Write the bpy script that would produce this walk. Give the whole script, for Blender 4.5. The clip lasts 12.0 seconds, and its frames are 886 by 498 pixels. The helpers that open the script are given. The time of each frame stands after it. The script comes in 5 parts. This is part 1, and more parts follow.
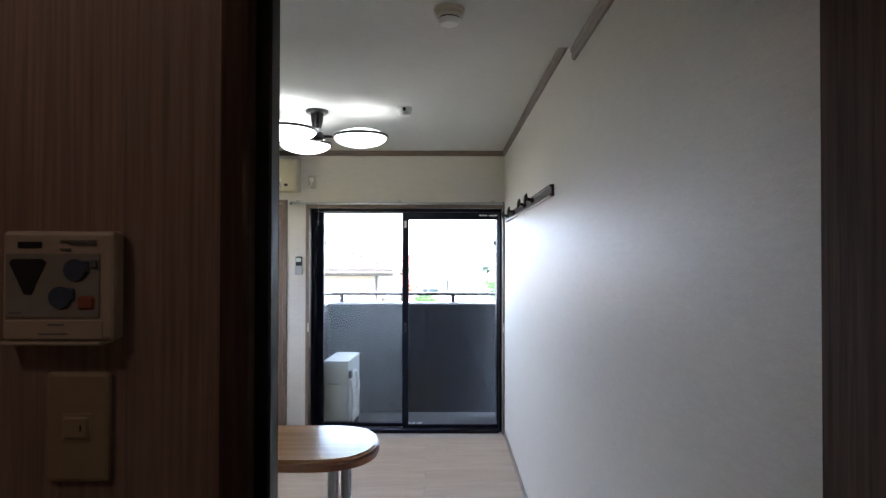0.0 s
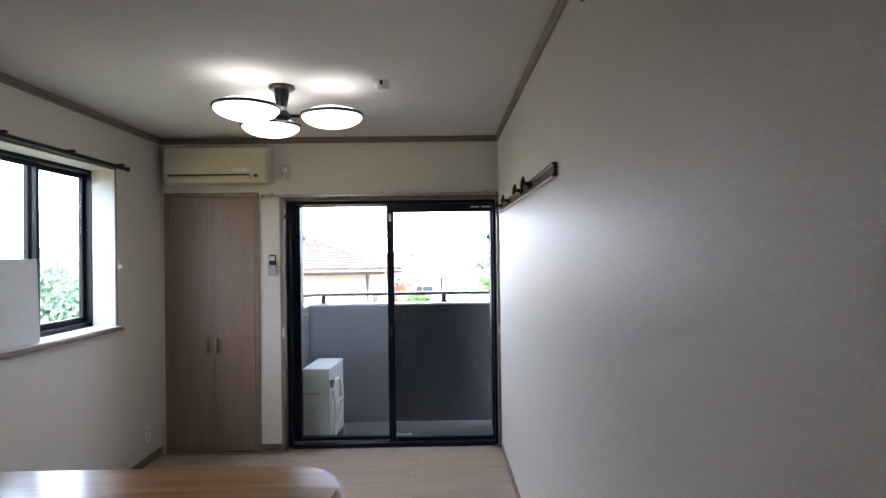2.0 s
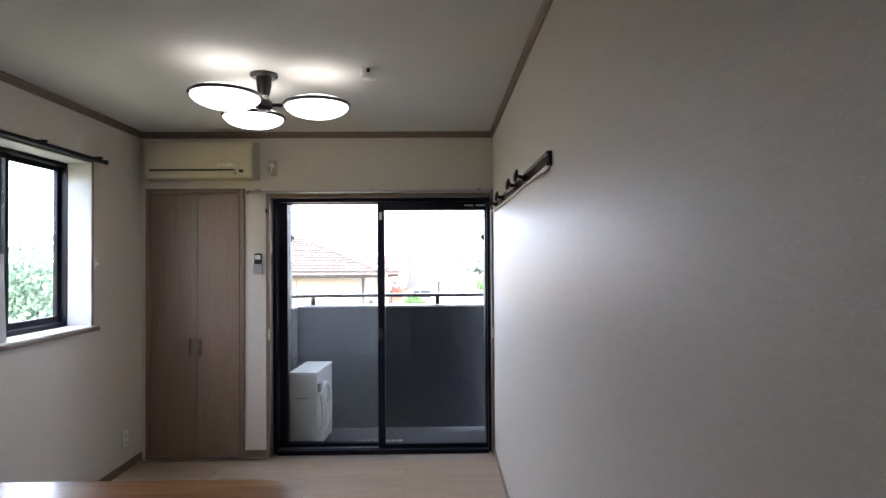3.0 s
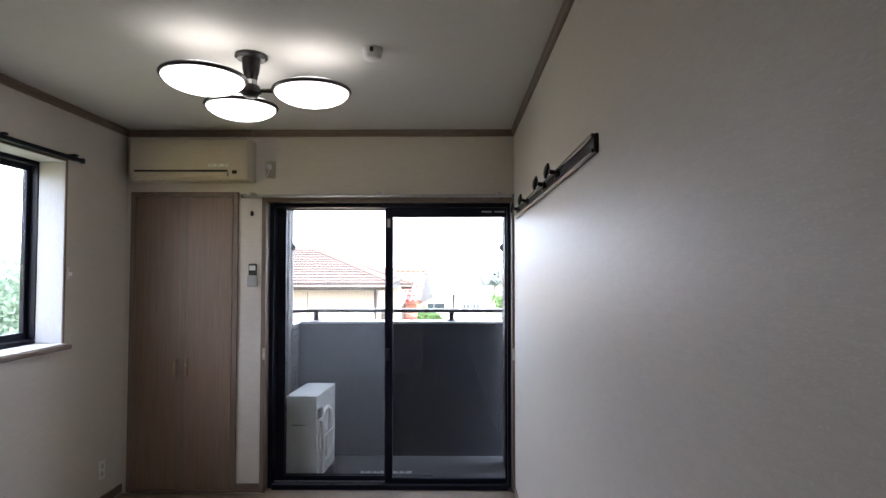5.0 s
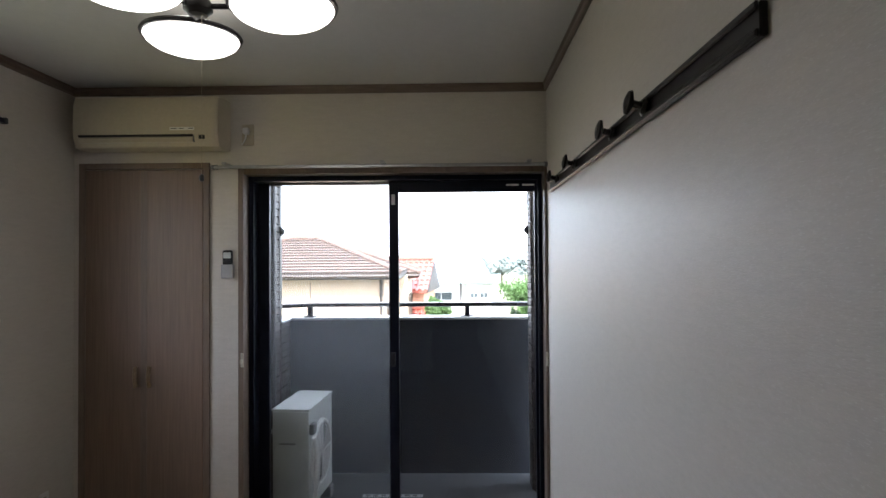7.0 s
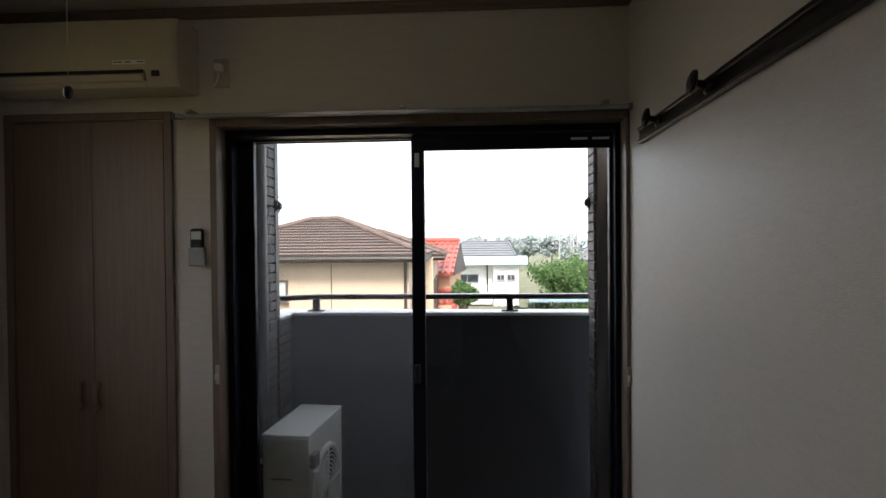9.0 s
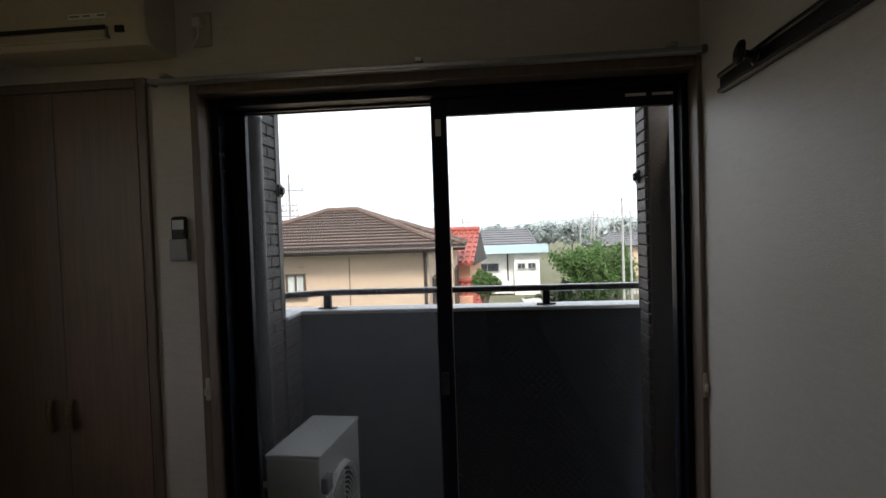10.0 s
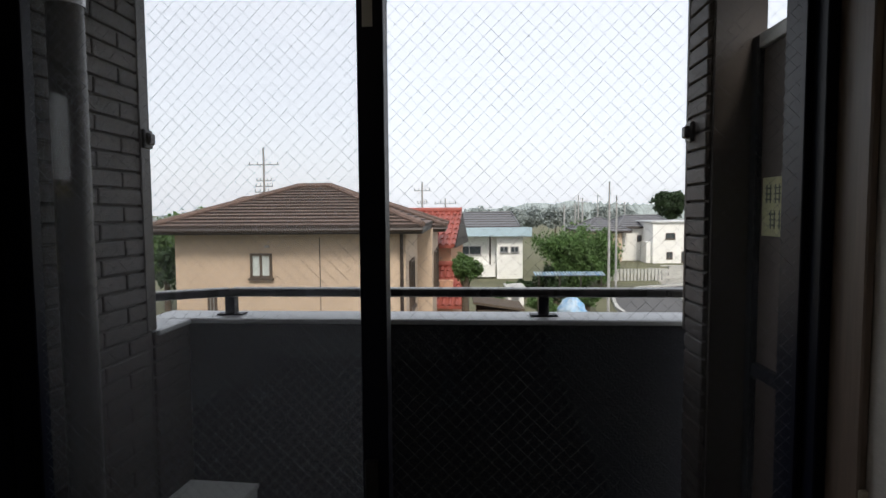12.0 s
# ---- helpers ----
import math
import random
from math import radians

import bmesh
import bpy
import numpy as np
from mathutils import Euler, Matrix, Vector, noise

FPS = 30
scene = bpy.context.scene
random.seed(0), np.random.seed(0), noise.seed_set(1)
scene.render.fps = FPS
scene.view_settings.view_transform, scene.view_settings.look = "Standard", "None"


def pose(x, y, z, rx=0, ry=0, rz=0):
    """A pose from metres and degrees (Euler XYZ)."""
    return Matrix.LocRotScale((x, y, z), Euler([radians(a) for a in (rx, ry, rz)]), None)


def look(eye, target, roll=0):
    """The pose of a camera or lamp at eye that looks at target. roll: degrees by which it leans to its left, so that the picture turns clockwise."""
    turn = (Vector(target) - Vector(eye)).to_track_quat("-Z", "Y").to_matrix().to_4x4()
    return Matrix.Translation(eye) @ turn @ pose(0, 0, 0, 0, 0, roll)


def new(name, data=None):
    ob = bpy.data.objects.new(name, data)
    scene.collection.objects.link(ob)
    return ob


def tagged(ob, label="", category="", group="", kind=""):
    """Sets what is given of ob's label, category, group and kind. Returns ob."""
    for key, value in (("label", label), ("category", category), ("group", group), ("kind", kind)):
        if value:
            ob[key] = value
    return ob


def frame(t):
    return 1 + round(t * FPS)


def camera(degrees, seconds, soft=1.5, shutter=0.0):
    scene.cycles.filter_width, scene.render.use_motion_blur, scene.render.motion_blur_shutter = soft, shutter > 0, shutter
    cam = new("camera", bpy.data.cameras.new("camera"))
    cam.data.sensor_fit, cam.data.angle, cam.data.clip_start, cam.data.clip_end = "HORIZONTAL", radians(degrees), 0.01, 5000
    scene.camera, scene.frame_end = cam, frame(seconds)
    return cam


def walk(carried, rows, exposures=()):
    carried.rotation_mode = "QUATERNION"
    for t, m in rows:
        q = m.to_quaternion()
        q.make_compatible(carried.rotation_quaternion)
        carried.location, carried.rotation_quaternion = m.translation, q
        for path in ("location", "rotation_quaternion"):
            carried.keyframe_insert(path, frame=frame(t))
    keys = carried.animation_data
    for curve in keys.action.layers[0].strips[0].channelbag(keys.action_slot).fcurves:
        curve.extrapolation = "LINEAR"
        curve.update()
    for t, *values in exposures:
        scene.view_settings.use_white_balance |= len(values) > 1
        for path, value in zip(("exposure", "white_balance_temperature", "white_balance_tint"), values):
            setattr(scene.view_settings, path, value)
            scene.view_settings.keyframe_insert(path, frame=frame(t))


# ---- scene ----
cam = camera(74.6, 12.0)
PATH = [
    (0, (0.013, -0.234, 1.549), (0.023, 1.766, 1.573), 0.1),
    (0.5, (0.032, -0.165, 1.537), (0.044, 1.835, 1.567), 0.3),
    (1, (0.056, -0.076, 1.537), (0.053, 1.923, 1.565), 0.2),
    (1.5, (0.055, 0.059, 1.528), (0.046, 2.058, 1.561), 0.2),
    (2, (0.062, 0.226, 1.535), (0.092, 2.225, 1.55), -0.8),
    (2.5, (0.094, 0.291, 1.524), (0.15, 2.29, 1.539), -0.4),
    (3, (0.11, 0.388, 1.498), (0.146, 2.387, 1.529), -0.4),
    (5, (0.118, 0.851, 1.496), (0.103, 2.85, 1.57), -0.0),
    (5.5, (0.08, 1.011, 1.485), (0.069, 3.01, 1.548), -0.0),
    (6, (0.104, 1.199, 1.477), (0.065, 3.198, 1.538), 1.3),
    (6.5, (0.086, 1.391, 1.461), (0.042, 3.39, 1.507), 0.4),
    (7, (0.052, 1.585, 1.484), (0.016, 3.585, 1.519), -0.4),
    (9, (-0.033, 2.443, 1.482), (-0.155, 4.439, 1.454), -0.5),
    (9.5, (-0.096, 2.665, 1.477), (-0.212, 4.661, 1.433), -1.2),
    (10, (-0.096, 2.857, 1.46), (-0.283, 4.848, 1.399), -1.9),
    (10.5, (-0.07, 3.082, 1.461), (-0.331, 5.063, 1.379), -0.5),
    (11, (-0.095, 3.317, 1.47), (-0.237, 5.31, 1.376), -1.0),
    (11.5, (-0.095, 3.557, 1.432), (-0.212, 5.551, 1.329), -0.2),
    (12, (-0.079, 3.809, 1.444), (-0.208, 5.8, 1.317), -0.4),
]
EXPOSURES = [(0, 3.12, 5650, 8), (1.5, 2.87, 5800, 10), (2.5, 2.7, 6150, 14), (5.5, 2.35, 6150, 14), (6.5, 2.15, 6200, 13), (7.2, 1.9, 6250, 11), (8.8, 0.70, 6800, 12), (9.5, 0.33, 7000, 12), (10.5, -0.5, 6900, 12), (11.5, -0.85, 7000, 13), (12, -0.9, 7050, 13)]
walk(cam, [(t, look(eye, target, roll)) for t, eye, target, roll in PATH], EXPOSURES)

# ---------------------------------------------------------------- world and sun
world = bpy.data.worlds.new("overcast_sky")
scene.world = world
world.use_nodes = True
wn, wl = world.node_tree.nodes, world.node_tree.links
sky = wn.new("ShaderNodeTexSky")
sky.sky_type, sky.sun_disc = "NISHITA", False
sky.sun_elevation, sky.sun_rotation = radians(43), radians(168)
sky.air_density, sky.dust_density, sky.ozone_density = 1.0, 4.0, 1.0
cloud = wn.new("ShaderNodeMix")
cloud.data_type = "RGBA"
cloud.inputs["Factor"].default_value = 0.75
cloud.inputs["B"].default_value = (8.5, 9.15, 10.5, 1)
wl.new(sky.outputs["Color"], cloud.inputs["A"])
wl.new(cloud.outputs["Result"], wn["Background"].inputs["Color"])
wn["Background"].inputs["Strength"].default_value = 0.27
sun = new("sun", bpy.data.lights.new("sun", "SUN"))
sun.data.energy, sun.data.angle, sun.data.color = 5.0, radians(14), (1.0, 0.96, 0.9)
sun.matrix_world = look((0, 0, 0), (-0.12, 0.72, -0.68))

# ---------------------------------------------------------------- materials
def mat(name, color, rough=0.6, metal=0.0, var=0.12, scale=(6, 6, 6), fine=60.0, bump=0.15, dist=0.002, spec=0.5, tint=None, rand=0.0):
    """A surface with blotches at one scale, grain at another, and relief."""
    m = bpy.data.materials.new(name)
    m.use_nodes = True
    n, l = m.node_tree.nodes, m.node_tree.links
    p = n["Principled BSDF"]
    p.inputs["Metallic"].default_value = metal
    p.inputs["Specular IOR Level"].default_value = spec
    co = n.new("ShaderNodeTexCoord")
    mp = n.new("ShaderNodeMapping")
    mp.inputs["Scale"].default_value = scale
    l.new(co.outputs["Object"], mp.inputs["Vector"])
    big = n.new("ShaderNodeTexNoise")
    big.inputs["Scale"].default_value, big.inputs["Detail"].default_value = 1.0, 4.0
    small = n.new("ShaderNodeTexNoise")
    small.inputs["Scale"].default_value, small.inputs["Detail"].default_value = fine / 6.0, 3.0
    l.new(mp.outputs["Vector"], big.inputs["Vector"])
    l.new(mp.outputs["Vector"], small.inputs["Vector"])
    both = n.new("ShaderNodeMath")
    both.operation = "ADD"
    l.new(big.outputs["Fac"], both.inputs[0])
    l.new(small.outputs["Fac"], both.inputs[1])
    val = n.new("ShaderNodeMapRange")
    val.inputs["From Min"].default_value, val.inputs["From Max"].default_value = 0.65, 1.35
    l.new(both.outputs[0], val.inputs["Value"])
    mix = n.new("ShaderNodeMix")
    mix.data_type = "RGBA"
    c = Vector(color)
    d = Vector(tint) if tint else c * (1 - 2 * var)
    mix.inputs["A"].default_value = (*(d), 1)
    mix.inputs["B"].default_value = (*(c * (1 + 0.4 * var)), 1)
    l.new(val.outputs["Result"], mix.inputs["Factor"])
    out = mix.outputs["Result"]
    if rand:
        info = n.new("ShaderNodeObjectInfo")
        rr = n.new("ShaderNodeMapRange")
        rr.inputs["To Min"].default_value, rr.inputs["To Max"].default_value = 1 - rand, 1 + rand
        l.new(info.outputs["Random"], rr.inputs["Value"])
        hsv = n.new("ShaderNodeHueSaturation")
        l.new(rr.outputs["Result"], hsv.inputs["Value"])
        l.new(out, hsv.inputs["Color"])
        out = hsv.outputs["Color"]
    l.new(out, p.inputs["Base Color"])
    rg = n.new("ShaderNodeMapRange")
    rg.inputs["To Min"].default_value, rg.inputs["To Max"].default_value = max(0.03, rough - 0.08), min(1, rough + 0.08)
    l.new(big.outputs["Fac"], rg.inputs["Value"])
    l.new(rg.outputs["Result"], p.inputs["Roughness"])
    if bump:
        b = n.new("ShaderNodeBump")
        b.inputs["Strength"].default_value, b.inputs["Distance"].default_value = bump, dist
        l.new(small.outputs["Fac"], b.inputs["Height"])
        l.new(b.outputs["Normal"], p.inputs["Normal"])
    return m


def glow(name, color, strength):
    m = bpy.data.materials.new(name)
    m.use_nodes = True
    p = m.node_tree.nodes["Principled BSDF"]
    p.inputs["Base Color"].default_value = (*color, 1)
    p.inputs["Roughness"].default_value = 0.3
    p.inputs["Emission Color"].default_value = (*color, 1)
    p.inputs["Emission Strength"].default_value = strength
    return m


def clear_glass(name, tint=(1, 1, 1), haze=0.0):
    """Window glass: clear, with mirror gloss that grows at grazing angles, and a film of dust if haze is set."""
    m = bpy.data.materials.new(name)
    m.use_nodes = True
    n, l = m.node_tree.nodes, m.node_tree.links
    n.remove(n["Principled BSDF"])
    tr, gl, mx, fr = n.new("ShaderNodeBsdfTransparent"), n.new("ShaderNodeBsdfGlossy"), n.new("ShaderNodeMixShader"), n.new("ShaderNodeLayerWeight")
    up, mr = n.new("ShaderNodeMath"), n.new("ShaderNodeMapRange")
    tr.inputs["Color"].default_value = (*tint, 1)
    gl.inputs["Roughness"].default_value = 0.01
    up.operation, up.inputs[1].default_value = "POWER", 5.0
    mr.inputs["To Min"].default_value, mr.inputs["To Max"].default_value = 0.025, 0.9
    l.new(fr.outputs["Facing"], up.inputs[0])
    l.new(up.outputs[0], mr.inputs["Value"])
    l.new(mr.outputs["Result"], mx.inputs["Fac"])
    l.new(tr.outputs[0], mx.inputs[1])
    l.new(gl.outputs[0], mx.inputs[2])
    last = mx
    if haze:
        last = n.new("ShaderNodeMixShader")
        last.inputs["Fac"].default_value = haze
        tl = n.new("ShaderNodeBsdfTranslucent")
        tl.inputs["Color"].default_value = (0.75, 0.77, 0.8, 1)
        l.new(mx.outputs[0], last.inputs[1])
        l.new(tl.outputs[0], last.inputs[2])
    l.new(last.outputs[0], n["Material Output"].inputs["Surface"])
    return m


def screen_cloth(name, cover):
    """Fine pale insect netting: mostly open, the threads catch the light."""
    m = bpy.data.materials.new(name)
    m.use_nodes = True
    n, l = m.node_tree.nodes, m.node_tree.links
    n.remove(n["Principled BSDF"])
    tr, tl, df, mx, m2 = n.new("ShaderNodeBsdfTransparent"), n.new("ShaderNodeBsdfTranslucent"), n.new("ShaderNodeBsdfDiffuse"), n.new("ShaderNodeMixShader"), n.new("ShaderNodeMixShader")
    tl.inputs["Color"].default_value = (0.42, 0.43, 0.45, 1)
    df.inputs["Color"].default_value = (0.42, 0.43, 0.44, 1)
    m2.inputs["Fac"].default_value = 0.4
    l.new(tl.outputs[0], m2.inputs[1])
    l.new(df.outputs[0], m2.inputs[2])
    mx.inputs["Fac"].default_value = cover
    l.new(tr.outputs[0], mx.inputs[1])
    l.new(m2.outputs[0], mx.inputs[2])
    l.new(mx.outputs[0], n["Material Output"].inputs["Surface"])
    return m


M_PAPER = mat("ivory_wallpaper", (0.60, 0.553, 0.495), 0.5, var=0.045, scale=(14, 14, 85), fine=30, bump=0.34, dist=0.0015, spec=0.38)


def glossy_threads(m):
    """Sparse short shiny threads woven into the paper."""
    n, l = m.node_tree.nodes, m.node_tree.links
    p = n["Principled BSDF"]
    co, mp, ns, mr, mx = n.new("ShaderNodeTexCoord"), n.new("ShaderNodeMapping"), n.new("ShaderNodeTexNoise"), n.new("ShaderNodeMapRange"), n.new("ShaderNodeMix")
    mp.inputs["Scale"].default_value = (90, 90, 420)
    ns.inputs["Scale"].default_value, ns.inputs["Detail"].default_value = 1.0, 1.0
    mr.inputs["From Min"].default_value, mr.inputs["From Max"].default_value = 0.64, 0.73
    l.new(co.outputs["Object"], mp.inputs["Vector"])
    l.new(mp.outputs["Vector"], ns.inputs["Vector"])
    l.new(ns.outputs["Fac"], mr.inputs["Value"])
    mx.data_type = "RGBA"
    l.new(mr.outputs["Result"], mx.inputs["Factor"])
    l.new(p.inputs["Base Color"].links[0].from_socket, mx.inputs["A"])
    mx.inputs["B"].default_value = (0.70, 0.665, 0.61, 1)
    l.new(mx.outputs["Result"], p.inputs["Base Color"])
    rg = n.new("ShaderNodeMapRange")
    rg.inputs["To Min"].default_value, rg.inputs["To Max"].default_value = 0.5, 0.16
    l.new(mr.outputs["Result"], rg.inputs["Value"])
    l.new(rg.outputs["Result"], p.inputs["Roughness"])


glossy_threads(M_PAPER)
M_CEIL = mat("ceiling_paper", (0.62, 0.60, 0.57), 0.85, var=0.03, scale=(20, 20, 20), fine=40, bump=0.25, dist=0.001)
M_HALL = mat("brown_wood_grain_wallpaper", (0.34, 0.215, 0.165), 0.6, var=0.2, scale=(90, 90, 2.2), fine=12, bump=0.2, dist=0.001)
M_JAMB = mat("dark_walnut_veneer", (0.10, 0.06, 0.044), 0.65, spec=0.06, var=0.22, scale=(60, 60, 2), fine=18, bump=0.15, dist=0.0008)
M_BLACK = mat("black_door_edge", (0.012, 0.010, 0.010), 0.5, var=0.2, bump=0.05)
M_TRIM = mat("brown_trim", (0.19, 0.135, 0.105), 0.5, var=0.15, scale=(4, 4, 40), fine=20, bump=0.1)
M_FLOOR = mat("beige_floor_plank", (0.36, 0.275, 0.205), 0.07, var=0.06, scale=(2.2, 30, 30), fine=12, bump=0.35, dist=0.0006, rand=0.035)
M_JOINT = mat("floor_joint", (0.22, 0.165, 0.12), 0.6, var=0.2)
M_CLOSET = mat("taupe_wood_veneer", (0.22, 0.148, 0.105), 0.45, var=0.13, scale=(70, 70, 2.0), fine=14, bump=0.15, dist=0.0006)
M_CASING = mat("taupe_casing", (0.20, 0.145, 0.11), 0.45, var=0.12, scale=(50, 50, 3), fine=16, bump=0.1)
M_SASH = mat("dark_navy_aluminium", (0.006, 0.0075, 0.017), 0.42, spec=0.2, metal=0.0, var=0.15, scale=(20, 20, 4), bump=0.05)
M_ALU = mat("dull_aluminium", (0.45, 0.45, 0.46), 0.35, metal=0.9, var=0.1, scale=(30, 30, 3), bump=0.05)
M_IVORY = mat("yellowed_ivory_plastic", (0.50, 0.44, 0.335), 0.4, var=0.05, bump=0.04)
M_BEIGEP = mat("beige_brown_plastic", (0.36, 0.26, 0.15), 0.45, var=0.06, bump=0.04)
M_CREAM = mat("dull_cream_plastic", (0.52, 0.43, 0.33), 0.45, var=0.06, bump=0.04)
M_WHITEP = mat("white_plastic", (0.76, 0.75, 0.72), 0.4, var=0.04, bump=0.04)
M_GREYP = mat("grey_plastic", (0.17, 0.17, 0.175), 0.45, var=0.08, bump=0.05)
M_SILVERP = mat("silver_grey_plastic", (0.36, 0.36, 0.37), 0.4, var=0.06, bump=0.04)
M_DARKP = mat("black_plastic", (0.015, 0.015, 0.016), 0.4, var=0.1, bump=0.05)
M_SCREENLCD = mat("liquid_crystal_grey", (0.62, 0.65, 0.62), 0.2, var=0.04, bump=0)
M_FACEP = mat("grey_beige_face", (0.30, 0.27, 0.23), 0.3, var=0.06, bump=0)
M_BLUEP = mat("slate_blue_button", (0.055, 0.075, 0.12), 0.4, var=0.08, bump=0.04)
M_REDP = mat("orange_red_button", (0.30, 0.085, 0.05), 0.4, var=0.08, bump=0.04)
M_LAMPMET = mat("black_brown_lamp_metal", (0.014, 0.012, 0.012), 0.3, metal=0.3, var=0.15, bump=0.04)
M_GLOBE = glow("lit_opal_glass", (1.0, 0.96, 0.88), 0.95)
M_GLOBETOP = glow("dim_opal_glass", (1.0, 0.96, 0.88), 0.5)
M_DOWN = glow("lit_warm_bulb", (1.0, 0.62, 0.33), 2.5)
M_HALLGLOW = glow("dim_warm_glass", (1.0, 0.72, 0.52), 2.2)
M_BRONZE = mat("aged_brass", (0.34, 0.25, 0.16), 0.35, metal=0.9, var=0.15, bump=0.05)
M_RAIL = mat("dark_espresso_wood", (0.008, 0.005, 0.0045), 0.4, spec=0.3, var=0.25, scale=(40, 3, 40), fine=14, bump=0.12, dist=0.0006)
M_TABLE = mat("honey_maple_veneer", (0.42, 0.205, 0.08), 0.19, var=0.16, scale=(1.6, 26, 26), fine=12, bump=0.1, dist=0.0005)
M_TABLEEDGE = mat("red_brown_edge_band", (0.34, 0.145, 0.06), 0.35, var=0.14, scale=(4, 4, 60), fine=14, bump=0.08)
M_STEEL = mat("silver_painted_steel", (0.42, 0.43, 0.45), 0.32, metal=0.75, var=0.06, scale=(20, 20, 3), bump=0.03)
M_SILL = mat("pale_sill_board", (0.72, 0.70, 0.66), 0.4, var=0.05, bump=0.05)
M_LINING = mat("pale_grey_lining_board", (0.46, 0.46, 0.48), 0.5, var=0.05, scale=(8, 8, 2), bump=0.05)
M_BOARD = mat("pale_grey_board", (0.62, 0.62, 0.63), 0.6, var=0.04, bump=0.05)
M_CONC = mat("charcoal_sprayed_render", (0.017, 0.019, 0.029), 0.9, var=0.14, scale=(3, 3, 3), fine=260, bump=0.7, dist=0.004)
M_HANDRAIL = mat("dark_bronze_aluminium", (0.03, 0.028, 0.03), 0.28, spec=0.6, var=0.15, scale=(20, 20, 4), bump=0.04)
M_CAP = mat("pale_metal_coping", (0.55, 0.56, 0.57), 0.4, metal=0.2, var=0.07, scale=(4, 8, 8), bump=0.05)
M_BALFLOOR = mat("grey_balcony_sheet", (0.11, 0.115, 0.125), 0.7, var=0.14, scale=(5, 5, 5), fine=120, bump=0.3)
M_BRICK = mat("dark_brown_brick_tile", (0.072, 0.052, 0.047), 0.5, var=0.42, scale=(30, 30, 30), fine=50, bump=1.0, dist=0.006, rand=0.25)
M_MORTAR = mat("dark_mortar", (0.07, 0.06, 0.055), 0.95, var=0.2, bump=0.4)
M_BRTRIM = mat("brown_corner_trim", (0.04, 0.03, 0.026), 0.45, var=0.12, bump=0.08)
M_PIPE = mat("grey_brown_downpipe", (0.035, 0.030, 0.028), 0.42, var=0.1, bump=0.05)
M_UNIT = mat("aged_white_enamel", (0.52, 0.53, 0.51), 0.42, var=0.10, scale=(5, 5, 5), fine=50, bump=0.08)
M_BOARDP = mat("brown_partition_board", (0.085, 0.062, 0.055), 0.6, var=0.1, bump=0.1)
M_SIGN = mat("faded_yellow_sticker", (0.68, 0.66, 0.40), 0.5, var=0.1, bump=0)
M_SIGNINK = mat("green_black_ink", (0.10, 0.12, 0.09), 0.5, var=0.1, bump=0)
M_WIRE = mat("embedded_dark_steel_wire", (0.20, 0.20, 0.22), 0.4, metal=0.0, spec=0.3, var=0.05, bump=0)
M_GLASS = clear_glass("window_glass", (0.97, 0.985, 0.98))
M_NET = screen_cloth("pale_insect_net", 0.125)
# outdoors
M_BEIGE = mat("beige_stucco", (0.55, 0.425, 0.325), 0.9, var=0.07, scale=(1.2, 1.2, 1.2), fine=60, bump=0.3, dist=0.004)
M_BROWNROOF = mat("brown_slate_shingle", (0.15, 0.10, 0.083), 0.75, var=0.26, scale=(3, 3, 3), fine=20, bump=0.25, dist=0.006, rand=0.12)
# Dark brown paints in the shadow line below each shingle course.
M_BUTT = mat("shadow_line_shingle_butt", (0.05, 0.036, 0.031), 0.9, var=0.4, scale=(5, 5, 5), bump=0.2)
M_FASCIA = mat("dark_brown_fascia", (0.035, 0.024, 0.02), 0.5, var=0.12, bump=0.05)
M_REDROOF = mat("red_glazed_tile", (0.33, 0.085, 0.065), 0.4, var=0.2, scale=(4, 4, 4), fine=30, bump=0.2, rand=0.12)
M_YELLOW = mat("yellow_stucco", (0.62, 0.48, 0.14), 0.9, var=0.08, scale=(1, 1, 1), bump=0.2)
M_SALMON = mat("salmon_stucco", (0.58, 0.33, 0.22), 0.9, var=0.08, scale=(1, 1, 1), bump=0.2)
M_WHITEWALL = mat("white_siding", (0.80, 0.80, 0.78), 0.8, var=0.06, scale=(1, 1, 3), bump=0.15)
M_BLUEROOF = mat("pale_blue_sheet_roof", (0.42, 0.56, 0.64), 0.4, metal=0.2, var=0.1, scale=(1, 4, 4), bump=0.1)
M_GREYROOF = mat("grey_slate_roof", (0.15, 0.155, 0.17), 0.7, var=0.15, scale=(2, 2, 2), bump=0.2)
M_PANE = mat("dark_window_pane", (0.06, 0.075, 0.085), 0.08, var=0.1, scale=(2, 2, 2), bump=0)
M_CURT = mat("pale_curtain", (0.55, 0.60, 0.60), 0.8, var=0.12, scale=(24, 24, 1), bump=0.2)
M_FRAME = mat("brown_window_frame", (0.09, 0.065, 0.05), 0.45, var=0.1, bump=0)
M_LEAF = mat("green_leaf", (0.15, 0.265, 0.09), 0.6, var=0.35, scale=(1.4, 1.4, 1.4), fine=30, bump=0)
M_LEAF2 = mat("dark_green_leaf", (0.045, 0.085, 0.035), 0.6, var=0.35, scale=(1, 1, 1), fine=30, bump=0)
